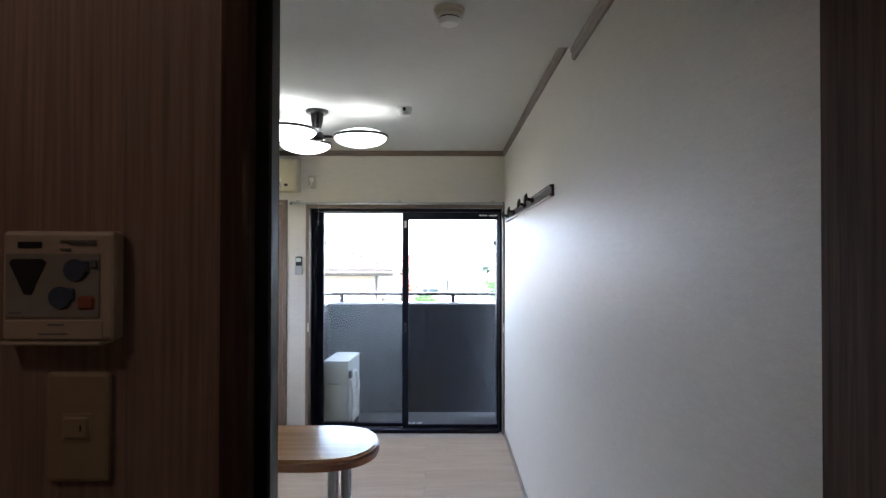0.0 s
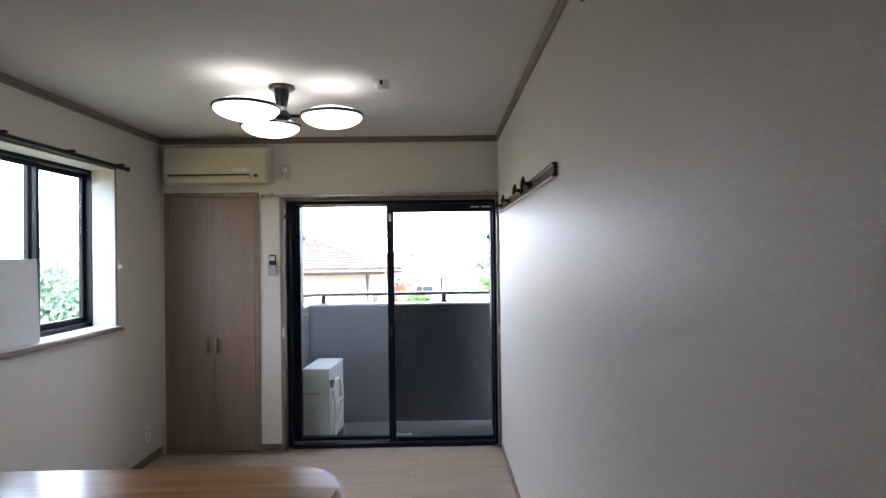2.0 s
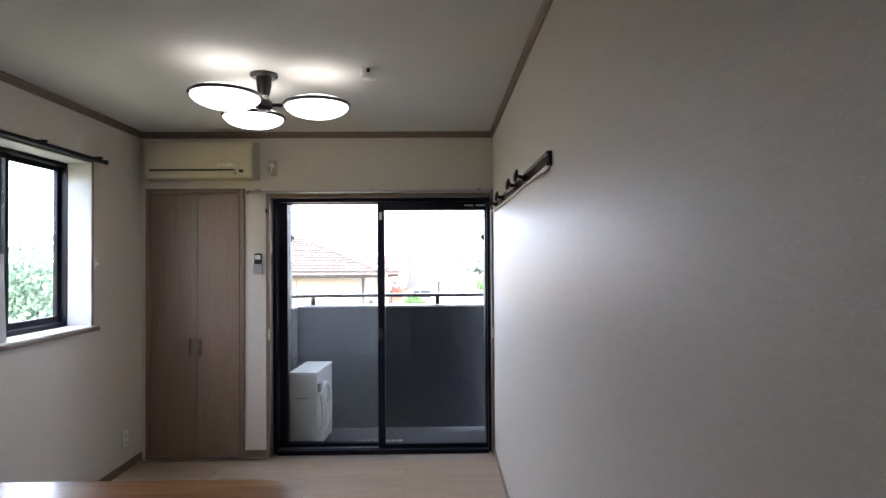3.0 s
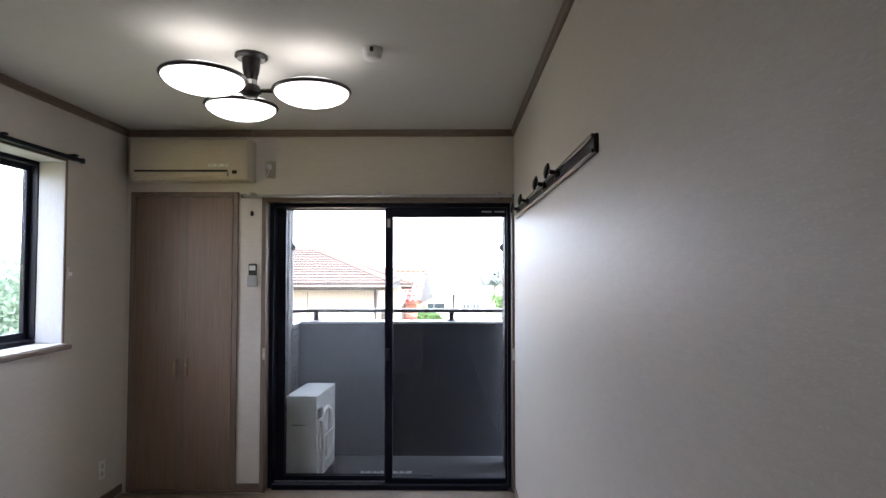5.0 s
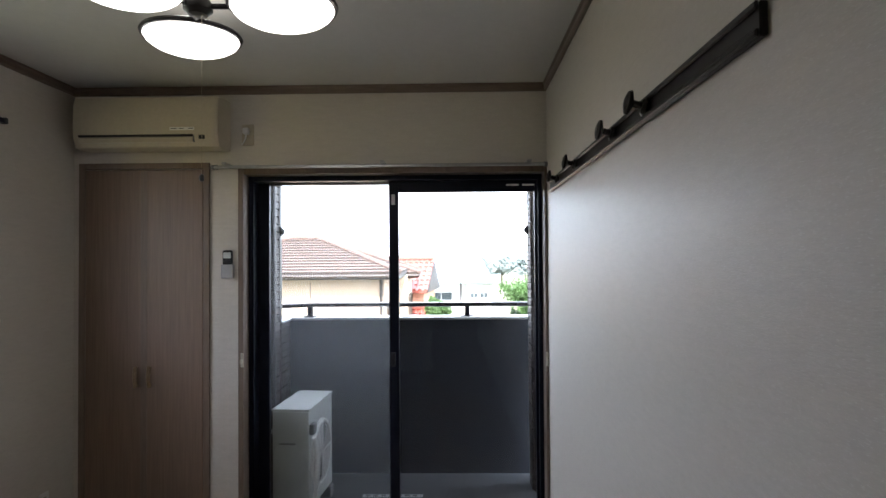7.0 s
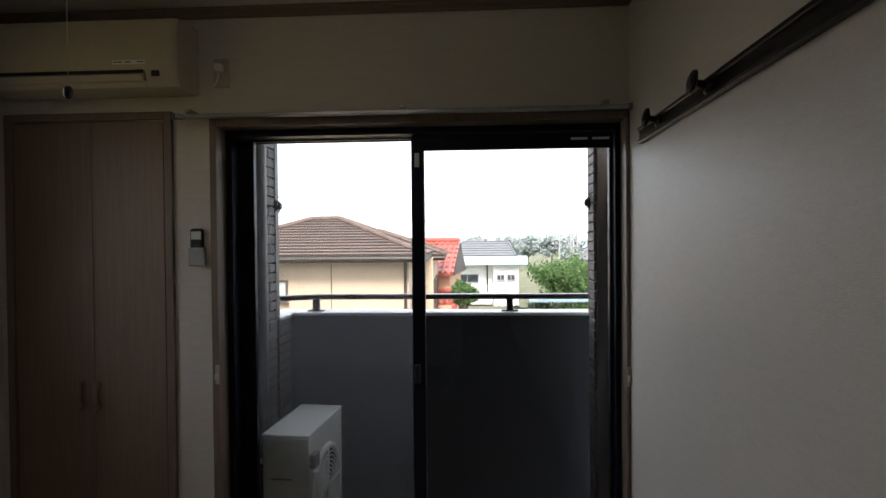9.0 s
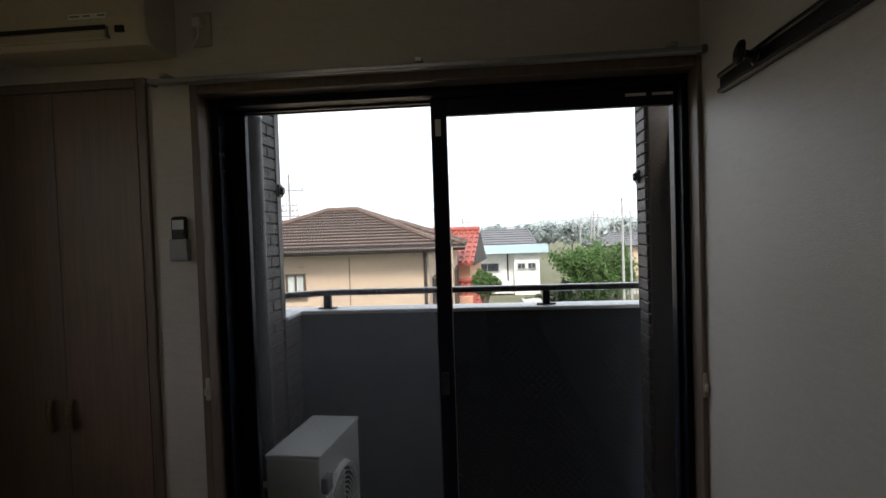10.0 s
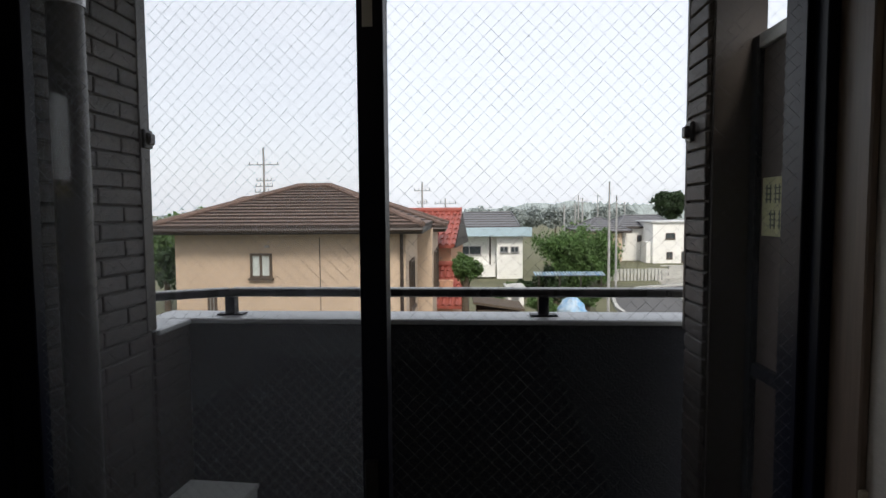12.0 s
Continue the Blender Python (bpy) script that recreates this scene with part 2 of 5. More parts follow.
def thin_leaf(m):
    """Lets part of the light pass through the leaf."""
    n, l = m.node_tree.nodes, m.node_tree.links
    p, tl, mx = n["Principled BSDF"], n.new("ShaderNodeBsdfTranslucent"), n.new("ShaderNodeMixShader")
    mx.inputs["Fac"].default_value = 0.5
    l.new(p.inputs["Base Color"].links[0].from_socket, tl.inputs["Color"])
    l.new(p.outputs[0], mx.inputs[1])
    l.new(tl.outputs[0], mx.inputs[2])
    l.new(mx.outputs[0], n["Material Output"].inputs["Surface"])


# Leaf green made paler in the colour to imitate overexposed daylight.
M_LEAF3 = mat("washed_out_green_leaf", (0.24, 0.33, 0.24), 0.6, var=0.35, scale=(1.4, 1.4, 1.4), fine=30, bump=0)
thin_leaf(M_LEAF)
thin_leaf(M_LEAF3)
thin_leaf(M_LEAF2)
M_BARK = mat("brown_bark", (0.10, 0.075, 0.055), 0.9, var=0.25, scale=(10, 10, 2), bump=0.6)
# Pale blue-grey base colour stands in for distance haze.
M_HILL = mat("haze_tinted_far_wood", (0.32, 0.37, 0.37), 1.0, var=0.2, scale=(0.12, 0.12, 0.2), fine=30, bump=0)
M_GROUND = mat("grass_and_earth", (0.15, 0.15, 0.085), 0.95, var=0.3, scale=(0.4, 0.4, 0.4), fine=60, bump=0.4, dist=0.03)
M_ROAD = mat("worn_asphalt", (0.095, 0.095, 0.098), 0.9, var=0.15, scale=(1, 1, 1), fine=80, bump=0.3)
M_GRAVEL = mat("pale_gravel", (0.36, 0.35, 0.31), 0.95, var=0.25, scale=(3, 3, 3), fine=80, bump=0.5)
M_KERB = mat("pale_concrete", (0.46, 0.46, 0.44), 0.85, var=0.12, bump=0.2)
M_TARP = mat("bright_blue_tarpaulin", (0.06, 0.27, 0.52), 0.5, var=0.25, scale=(2.2, 2.2, 2.2), fine=12, bump=0.4, dist=0.02, tint=(0.5, 0.56, 0.6))
M_POLE = mat("grey_concrete_pole", (0.36, 0.36, 0.36), 0.8, var=0.1, bump=0.1)


# ---------------------------------------------------------------- building helpers
def box(bm, x0, x1, y0, y1, z0, z1, bev=0.0, seg=1):
    r = bmesh.ops.create_cube(bm, size=1.0, matrix=Matrix.Translation(((x0 + x1) / 2, (y0 + y1) / 2, (z0 + z1) / 2)) @ Matrix.Diagonal((x1 - x0, y1 - y0, z1 - z0, 1)))
    if bev:
        edges = list({e for v in r["verts"] for e in v.link_edges})
        bmesh.ops.bevel(bm, geom=edges, offset=bev, segments=seg, affect="EDGES", profile=0.5)
    return bm


def B(x0, x1, y0, y1, z0, z1, bev=0.0, seg=1):
    return box(bmesh.new(), x0, x1, y0, y1, z0, z1, bev, seg)


def cyl(bm, p, q, r0, r1=None, n=16):
    """A closed round bar from p to q."""
    p, q = Vector(p), Vector(q)
    d = q - p
    m = Matrix.Translation((p + q) / 2) @ d.to_track_quat("Z", "Y").to_matrix().to_4x4()
    bmesh.ops.create_cone(bm, cap_ends=True, segments=n, radius1=r0, radius2=r0 if r1 is None else r1, depth=d.length, matrix=m)
    return bm


def C(p, q, r0, r1=None, n=16):
    return cyl(bmesh.new(), p, q, r0, r1, n)


def lathe(profile, n=32, at=(0, 0, 0)):
    """A turned body about z, from (radius, height) steps."""
    bm = bmesh.new()
    rings = []
    for r, z in profile:
        rings.append([bm.verts.new((at[0] + r * math.cos(2 * math.pi * i / n), at[1] + r * math.sin(2 * math.pi * i / n), at[2] + z)) for i in range(n)] if r > 1e-6 else [bm.verts.new((at[0], at[1], at[2] + z))])
    for a, b in zip(rings, rings[1:]):
        for i in range(n):
            j = (i + 1) % n
            if len(a) == 1:
                bm.faces.new((a[0], b[j], b[i]))
            elif len(b) == 1:
                bm.faces.new((a[i], a[j], b[0]))
            else:
                bm.faces.new((a[i], a[j], b[j], b[i]))
    bmesh.ops.recalc_face_normals(bm, faces=bm.faces)
    return bm


def mesh_of(name, bm, material, smooth=False):
    me = bpy.data.meshes.new(name)
    bmesh.ops.recalc_face_normals(bm, faces=bm.faces)
    bm.to_mesh(me)
    bm.free()
    me.materials.append(material)
    if smooth:
        me.shade_smooth()
        me.set_sharp_from_angle(angle=radians(38))
    return me


def part(name, bm, material, parent, label="", smooth=False):
    ob = new(name, mesh_of(name, bm, material, smooth))
    ob.parent = parent
    if label:
        ob["label"] = label
    return ob


SITE = Matrix.Identity(4)  # how the surroundings lie against the flat


def thing(name, at, label, category, group="", kind="", turn=0.0):
    e = new(name)
    e.empty_display_size = 0.1
    e.matrix_world = SITE @ pose(*at, 0, 0, turn)
    return tagged(e, label, category, group, kind)


def structure(name, bm, material, label, category):
    ob = new(name, mesh_of(name, bm, material))
    ob.matrix_world = SITE
    return tagged(ob, label, category, kind="structure")


# ---------------------------------------------------------------- the room
XL, XR, YB, YN, ZC, ZN, YS = -2.09, 0.575, 4.83, 0.552, 2.465, 2.370, 2.04
T = 0.15
# floor slab and planks
structure("floor", B(XL - T, XR + T, -2.4, 4.95, -0.16, -0.012), M_JOINT, "beige wood plank floor with dark joints", "floor")
# right wall, a little out of square with the window wall
EAST = pose(XR, YB, 0, 0, 0, -0.6) @ Matrix.Translation((-XR, -YB, 0))
SITE = EAST
structure("wall_east", B(XR, XR + T, -2.4, 5.05, -0.16, 2.7), M_PAPER, "ivory wallpaper wall with a woven relief", "wall")
SITE = Matrix.Identity(4)
# back wall round the balcony window
bm = B(XL - T, -1.135, YB, YB + 0.22, -0.16, 2.7)
box(bm, -1.135, XR, YB, YB + 0.22, 1.985, 2.7)
structure("wall_north", bm, M_PAPER, "ivory wallpaper wall with closet and balcony window", "wall")
# left wall with the side window opening
WY0, WY1, WZ0, WZ1 = 3.10, 4.18, 1.075, 2.13
bm = B(XL - 0.20, XL, -0.0 + YN, WY0, -0.16, 2.7)
box(bm, XL - 0.20, XL, WY1, YB, -0.16, 2.7)
box(bm, XL - 0.20, XL, WY0, WY1, -0.16, WZ0)
box(bm, XL - 0.20, XL, WY0, WY1, WZ1, 2.7)
structure("wall_west", bm, M_PAPER, "ivory wallpaper wall with a small window", "wall")
# near partition with the doorway
DX0, DX1, DZ = -0.207, 0.520, 2.02
bm = B(XL - T, DX0 - 0.03, 0.536, YN, -0.16, 2.7)
box(bm, DX0 - 0.03, XR, 0.536, YN, DZ + 0.03, 2.7)
structure("wall_south", bm, M_PAPER, "ivory wallpaper partition beside the doorway", "wall")
bm = B(XL - T, DX0 - 0.03, 0.466, 0.536, -0.16, 2.7)
box(bm, DX0 - 0.03, XR, 0.466, 0.536, DZ + 0.03, 2.7)
structure("wall_hall", bm, M_HALL, "brown wood-grain wallpaper wall of the hall", "wall")
bm = B(-1.25, -1.10, -2.4, 0.466, -0.16, 2.7)
structure("wall_hall_side", bm, M_HALL, "brown wood-grain wallpaper wall of the hall", "wall")
structure("wall_hall_end", B(-1.25, XR + T, -2.55, -2.4, -0.16, 2.7), M_HALL, "brown wood-grain wallpaper end wall of the hall", "wall")
structure("ceiling", B(XL - T, XR + T, YS, YB + 0.22, ZC, ZC + 0.2), M_CEIL, "off-white papered ceiling", "ceiling")
structure("ceiling_lower", B(XL - T, XR + T, -2.4, YS, ZN, ZN + 0.3), M_CEIL, "off-white papered lower ceiling", "ceiling")


def moulding(length):
    """A strip along x with a stepped profile, top at z=0, back at y=0, face towards -y."""
    prof = [(0, 0), (-0.020, 0), (-0.020, -0.012), (-0.015, -0.018), (-0.015, -0.036), (-0.011, -0.045), (0, -0.045)]
    bm = bmesh.new()
    a = [bm.verts.new((0, y, z)) for y, z in prof]
    b = [bm.verts.new((length, y, z)) for y, z in prof]
    for i in range(len(prof)):
        j = (i + 1) % len(prof)
        bm.faces.new((a[i], a[j], b[j], b[i]))
    bm.faces.new(a)
    bm.faces.new(list(reversed(b)))
    return bm


def trim(name, m, length, label):
    ob = structure(name, moulding(length), M_TRIM, label, "trim")
    ob.matrix_world = m


CROWN = "narrow brown crown moulding under the ceiling"
trim("trim_north", pose(XL, YB, ZC - 0.001), XR - XL, CROWN)
trim("trim_east", EAST @ pose(XR, YB - 0.021, ZC - 0.001, 0, 0, -90), YB - YS - 0.022, CROWN)
trim("trim_west", pose(XL, YS + 0.001, ZC - 0.001, 0, 0, 90), YB - YS - 0.022, CROWN)
trim("trim_east_low", EAST @ pose(XR, YS + 0.012, ZN - 0.001, 0, 0, -90), YS + 0.012 - YN, CROWN)
trim("trim_west_low", pose(XL, YN, ZN - 0.001, 0, 0, 90), YS - YN, CROWN)
# skirting
SK = "low brown skirting board along the floor"
structure("baseboard_north", B(-1.314, -1.153, YB - 0.009, YB, 0, 0.058, 0.002), M_TRIM, SK, "baseboard")
structure("baseboard_west", B(XL, XL + 0.009, YN, YB - 0.01, 0, 0.058, 0.002), M_TRIM, SK, "baseboard")
structure("baseboard_east", B(XR - 0.007, XR, YN, YB - 0.012, 0, 0.05, 0.002), M_CASING, SK, "baseboard").matrix_world = EAST

# doorway: frame and a sliding leaf pushed back into its pocket
door = thing("door_1", (0, 0, 0), "dark walnut sliding door frame, leaf slid open", "door", kind="structure")
part("door_jamb", B(DX0 - 0.028, DX0, 0.521, YN + 0.012, 0, DZ, 0.003), M_JAMB, door)
part("door_jamb", B(DX1, XR - 0.001, 0.36, 0.540, 0, DZ, 0.003), M_JAMB, door)
part("door_jamb", B(DX0 - 0.028, XR - 0.001, 0.448, YN + 0.012, DZ, DZ + 0.028, 0.002), M_JAMB, door)
part("door_leaf", B(DX0 - 0.7, DX0 + 0.012, 0.481, 0.516, 0.006, DZ - 0.004, 0.003), M_BLACK, door, "black edge of the open sliding leaf")
part("door_casing", B(DX0 - 0.038, DX0 - 0.004, 0.443, 0.478, 0, DZ, 0.006, 2), M_JAMB, door)
part("door_track", B(DX0, DX1, 0.486, 0.516, 0.0, 0.004), M_ALU, door)

# ---------------------------------------------------------------- balcony window
win = thing("window_1", (0, 0, 0), "dark aluminium two-leaf sliding balcony window", "window", kind="structure")
FX0, FX1, FZ1 = -1.122, 0.557, 1.965
Y0 = 4.90
part("casing", B(-1.152, FX0 - 0.001, 4.812, 4.935, 0, 2.0, 0.003), M_CASING, win)
part("casing", B(FX1 + 0.001, XR - 0.001, 4.812, 4.935, 0, 2.0, 0.003), M_CASING, win)
part("casing", B(FX0, FX1, 4.812, 4.935, FZ1 + 0.001, 2.0, 0.003), M_CASING, win)
part("frame_jamb", B(FX0, FX0 + 0.028, Y0, 5.046, 0.0, FZ1, 0.002), M_SASH, win)
part("frame_jamb", B(FX1 - 0.022, FX1, Y0, 5.046, 0.0, FZ1, 0.002), M_SASH, win)
part("frame_head", B(FX0 + 0.028, FX1 - 0.022, Y0, 5.046, FZ1 - 0.028, FZ1, 0.002), M_SASH, win)
sillp = part("frame_sill", B(FX0 + 0.028, FX1 - 0.022, Y0, 5.046, -0.015, 0.022, 0.003), M_SASH, win)
for yy in (4.955, 4.998):
    part("track", B(FX0 + 0.03, FX1 - 0.024, yy - 0.003, yy + 0.003, 0.022, 0.032), M_ALU, win)


def wires(x0, x1, z0, z1, y, pitch, r):
    """Crossed diagonal wires in the glass."""
    verts, faces = [], []
    w, h = x1 - x0, z1 - z0
    for s in (1, -1):
        c = -h
        while c < w:
            # the line x = c + t, z = t (s=1), or its mirror image
            t0, t1 = max(0, -c), min(h, w - c)
            if t1 - t0 > 0.01:
                pts = []
                for t in (t0, t1):
                    x = x0 + c + t if s == 1 else x1 - c - t
                    pts.append((x, z0 + t))
                (xa, za), (xb, zb) = pts
                n = len(verts)
                for x, z in pts:
                    verts += [(x - r, y, z), (x + r, y, z), (x, y - r, z + r * s), (x, y + r, z)]
                faces += [(n, n + 2, n + 6, n + 4), (n + 2, n + 1, n + 5, n + 6), (n + 1, n + 3, n + 7, n + 5), (n + 3, n, n + 4, n + 7)]
            c += pitch
    me = bpy.data.meshes.new("wire_net")
    me.from_pydata(verts, [], faces)
    me.materials.append(M_WIRE)
    return me


def sash(gx0, gx1, gz0, gz1, sx0, sx1, sz1, y, label):
    """One sliding leaf: stiles, rails, wired pane."""
    s = part("sash", B(sx0, gx0, y - 0.016, y + 0.016, 0.024, sz1, 0.002), M_SASH, win, label)
    part("stile", B(gx1, sx1, y - 0.0158, y + 0.0158, 0.024, sz1, 0.002), M_SASH, s)
    part("bottom_rail", B(gx0, gx1, y - 0.015, y + 0.015, 0.024, gz0, 0.002), M_SASH, s)
    part("top_rail", B(gx0, gx1, y - 0.015, y + 0.015, gz1, sz1, 0.002), M_SASH, s)
    g = part("pane", B(gx0 - 0.004, gx1 + 0.004, y - 0.003, y + 0.003, gz0 - 0.004, gz1 + 0.004), M_GLASS, s, "clear wired glass pane")
    g.visible_shadow = False
    w = new("wire_net", wires(gx0, gx1, gz0, gz1, y, 0.0285, 0.00029))
    w.parent = s
    w["kind"] = "stuff"
    return s


sl = sash(-1.030, -0.325, 0.055, 1.93, FX0 + 0.029, -0.268, 1.936, 4.998, "outer leaf, dark aluminium")
sr = sash(-0.265, 0.520, 0.055, 1.872, -0.317, FX1 - 0.023, 1.936, 4.955, "inner leaf, dark aluminium")
# crescent lock and small stickers on the meeting stile
lock = part("crescent_lock", B(-0.311, -0.285, 4.922, 4.939, 0.87, 0.95, 0.005, 2), M_DARKP, sr, "black crescent lock")
part("sticker", B(-0.305, -0.285, 4.9365, 4.9388, 1.80, 1.86), M_WHITEP, sr, "small white sticker")
part("plate", B(0.36, 0.43, 4.9365, 4.9388, 1.905, 1.915), M_WHITEP, sr, "thin white maker plate")
part("plate", B(0.45, 0.52, 4.9365, 4.9388, 1.905, 1.915), M_WHITEP, sr, "thin white maker plate")
# insect screen outside the outer leaf
net = thing("insect_screen", (-0.68, 5.028, 0.03), "pale grey insect screen behind the outer leaf", "insect screen")
part("frame", B(-0.40, -0.376, -0.008, 0.008, 0, 1.905, 0.002), M_SASH, net)
part("frame", B(0.376, 0.40, -0.008, 0.008, 0, 1.905, 0.002), M_SASH, net)
part("frame", B(-0.376, 0.376, -0.008, 0.008, 0, 0.025, 0.002), M_SASH, net)
part("frame", B(-0.376, 0.376, -0.008, 0.008, 1.897, 1.905, 0.002), M_SASH, net)
bm = bmesh.new()
bmesh.ops.create_grid(bm, x_segments=1, y_segments=1, size=0.5, matrix=pose(0, 0, 0.961, 90) @ Matrix.Diagonal((0.752, 1.872, 1, 1)))
part("netting", bm, M_NET, net, "fine pale netting")

# curtain rail above the window
cr = thing("curtain_rail", (-0.353, 4.765, 2.0), "slim metal double curtain rail above the window", "curtain rail")
for yy, dz in ((-0.025, -0.004), (0.022, 0.004)):
    part("rail", B(-0.905, 0.905, yy - 0.009, yy + 0.009, dz - 0.008, dz + 0.008, 0.003), M_ALU, cr)
    for sx in (-0.91, 0.91):
        part("end_cap", B(sx - 0.008, sx + 0.008, yy - 0.012, yy + 0.012, dz - 0.012, dz + 0.012, 0.003), M_GREYP, cr)
for sx in (-0.85, 0.02, 0.82):
    part("bracket", B(sx - 0.012, sx + 0.012, -0.03, 0.064, 0.010, 0.024, 0.002), M_ALU, cr)
for sx in (-1.128, 0.566):
    tb = thing("tieback_hook", (sx, 4.812, 0.93), "small ivory curtain tieback hook on the casing", "hook", "tieback hooks")
    part("plate", B(-0.008, 0.008, -0.008, 0, -0.04, 0.04, 0.003), M_IVORY, tb)
    part("hook", B(-0.006, 0.006, -0.024, -0.008, -0.02, 0.006, 0.003), M_IVORY, tb)

# ---------------------------------------------------------------- side window
w2 = thing("window_2", (0, 0, 0), "dark aluminium side window in a deep reveal", "window", kind="structure")
WX = -2.275
for y0, y1, z0, z1 in ((WY0, WY0 + 0.02, WZ0, WZ1), (WY1 - 0.013, WY1, WZ0, WZ1), (WY0 + 0.02, WY1 - 0.013, WZ0, WZ0 + 0.03), (WY0 + 0.02, WY1 - 0.013, WZ1 - 0.03, WZ1)):
    part("frame", B(WX - 0.045, WX + 0.035, y0 + 0.001, y1 - 0.001, z0 + 0.001, z1 - 0.001, 0.002), M_SASH, w2)
for y0, y1, xx in ((WY0 + 0.02, 3.67, 0.012), (3.62, WY1 - 0.013, -0.022)):
    s = part("sash", B(WX + xx - 0.014, WX + xx + 0.014, y0, y0 + 0.035, WZ0 + 0.031, WZ1 - 0.031, 0.002), M_SASH, w2)
    part("stile", B(WX + xx - 0.0138, WX + xx + 0.0138, y1 - 0.028, y1, WZ0 + 0.031, WZ1 - 0.031, 0.002), M_SASH, s)
    part("bottom_rail", B(WX + xx - 0.013, WX + xx + 0.013, y0 + 0.035, y1 - 0.028, WZ0 + 0.031, WZ0 + 0.07, 0.002), M_SASH, s)
    part("top_rail", B(WX + xx - 0.013, WX + xx + 0.013, y0 + 0.035, y1 - 0.028, WZ1 - 0.06, WZ1 - 0.031, 0.002), M_SASH, s)
    g = part("pane", B(WX + xx - 0.003, WX + xx + 0.003, y0 + 0.03, y1 - 0.03, WZ0 + 0.06, WZ1 - 0.055), M_GLASS, s)
    g.visible_shadow = False
for y0, y1, z0, z1 in ((WY0 + 0.0005, WY0 + 0.006, WZ0 + 0.005, WZ1), (WY1 - 0.006, WY1 - 0.0005, WZ0 + 0.005, WZ1), (WY0 + 0.006, WY1 - 0.006, WZ1 - 0.006, WZ1 - 0.0005)):
    part("reveal_lining", B(WX + 0.036, XL + 0.001, y0, y1, z0, z1), M_LINING, w2, "pale grey reveal lining")
for y0, y1, z0, z1 in ((WY0 - 0.011, WY0 + 0.003, WZ0, WZ1 + 0.011), (WY1 - 0.003, WY1 + 0.011, WZ0, WZ1 + 0.011), (WY0 + 0.003, WY1 - 0.003, WZ1 - 0.003, WZ1 + 0.011)):
    part("edge_bead", B(XL - 0.004, XL + 0.008, y0, y1, z0, z1, 0.002), M_TRIM, w2, "narrow brown bead round the reveal")
part("window_sill", B(WX + 0.036, XL + 0.045, WY0 - 0.03, WY1 + 0.03, WZ0 - 0.03, WZ0 - 0.002, 0.008, 2), M_TRIM, w2, "brown rounded sill nosing")
part("sill_board", B(WX + 0.036, XL + 0.028, WY0 + 0.001, WY1 - 0.001, WZ0 - 0.0015, WZ0 + 0.004, 0.001), M_SILL, w2, "pale sill board")
rod = thing("curtain_rail", (-2.035, 3.64, 2.142), "dark curtain rail above the side window", "curtain rail")
part("rail", B(-0.010, 0.010, -0.60, 0.60, -0.011, 0.011, 0.003), M_SASH, rod)
part("rail", B(-0.045, -0.027, -0.60, 0.60, -0.005, 0.013, 0.003), M_SASH, rod)
for sy in (-0.605, 0.605):
    part("end_cap", B(-0.014, 0.014, sy - 0.010, sy + 0.010, -0.015, 0.015, 0.004), M_DARKP, rod)
for sy in (-0.54, 0.0, 0.54):
    part("bracket", B(-0.055, 0.012, sy - 0.012, sy + 0.012, 0.013, 0.026, 0.002), M_SASH, rod)
tb = thing("tieback_hook", (XL, 4.215, 1.48), "small white curtain tieback hook on the wall", "hook", "tieback hooks")
part("plate", B(0, 0.008, -0.009, 0.009, -0.035, 0.035, 0.003), M_WHITEP, tb)
part("hook", B(0.008, 0.028, -0.007, 0.007, -0.015, 0.006, 0.003), M_WHITEP, tb)
bd = thing("board", (-2.125, 3.28, WZ0 + 0.004), "pale grey board leaning in the side window", "board")
bm = B(-0.006, 0.006, -0.195, 0.195, 0, 0.455, 0.002)
bmesh.ops.rotate(bm, verts=bm.verts, cent=(0, 0, 0), matrix=Matrix.Rotation(radians(-2), 3, "Y"))
bmesh.ops.translate(bm, verts=bm.verts, vec=(0, 0, 0.001))
part("panel", bm, M_BOARD, bd)

# ---------------------------------------------------------------- closet
cl = thing("closet", (-1.684, YB, 0), "built-in closet with two closed taupe wood doors", "closet")
part("casing", B(-0.37, -0.336, -0.018, 0, 0, 2.035, 0.003), M_CASING, cl)
part("casing", B(0.336, 0.37, -0.018, 0, 0, 2.035, 0.003), M_CASING, cl)
part("casing", B(-0.336, 0.336, -0.018, 0, 2.002, 2.035, 0.003), M_CASING, cl)
part("threshold", B(-0.336, 0.336, -0.016, 0, 0, 0.012, 0.002), M_CASING, cl)
part("meeting_strip", B(-0.016, 0.018, -0.0165, -0.0131, 0.018, 1.996, 0.001), M_CASING, cl, "narrow strip over the door joint")
for sx in (-1, 1):
    a, b = sorted((sx * 0.002, sx * 0.333))
    d = part("door", B(a, b, -0.013, 0, 0.016, 1.998, 0.003), M_CLOSET, cl)
    hx = sx * 0.038
    for hz in (0.79, 0.89):
        part("handle_post", C((hx, -0.013, hz), (hx, -0.032, hz), 0.006, n=10), M_BRONZE, d)
    bm = bmesh.new()
    pts = [(hx, -0.030 - 0.010 * math.sin(math.pi * i / 8), 0.783 + 0.114 * i / 8) for i in range(9)]
    for p, q in zip(pts, pts[1:]):
        cyl(bm, p, q, 0.0115, n=10)
    part("handle", bm, M_BRONZE, d, "bowed brass pull")
    part("hinge_line", B(min(sx * 0.3335, sx * 0.3355), max(sx * 0.3335, sx * 0.3355), -0.006, 0, 0.016, 1.998), M_DARKP, cl)

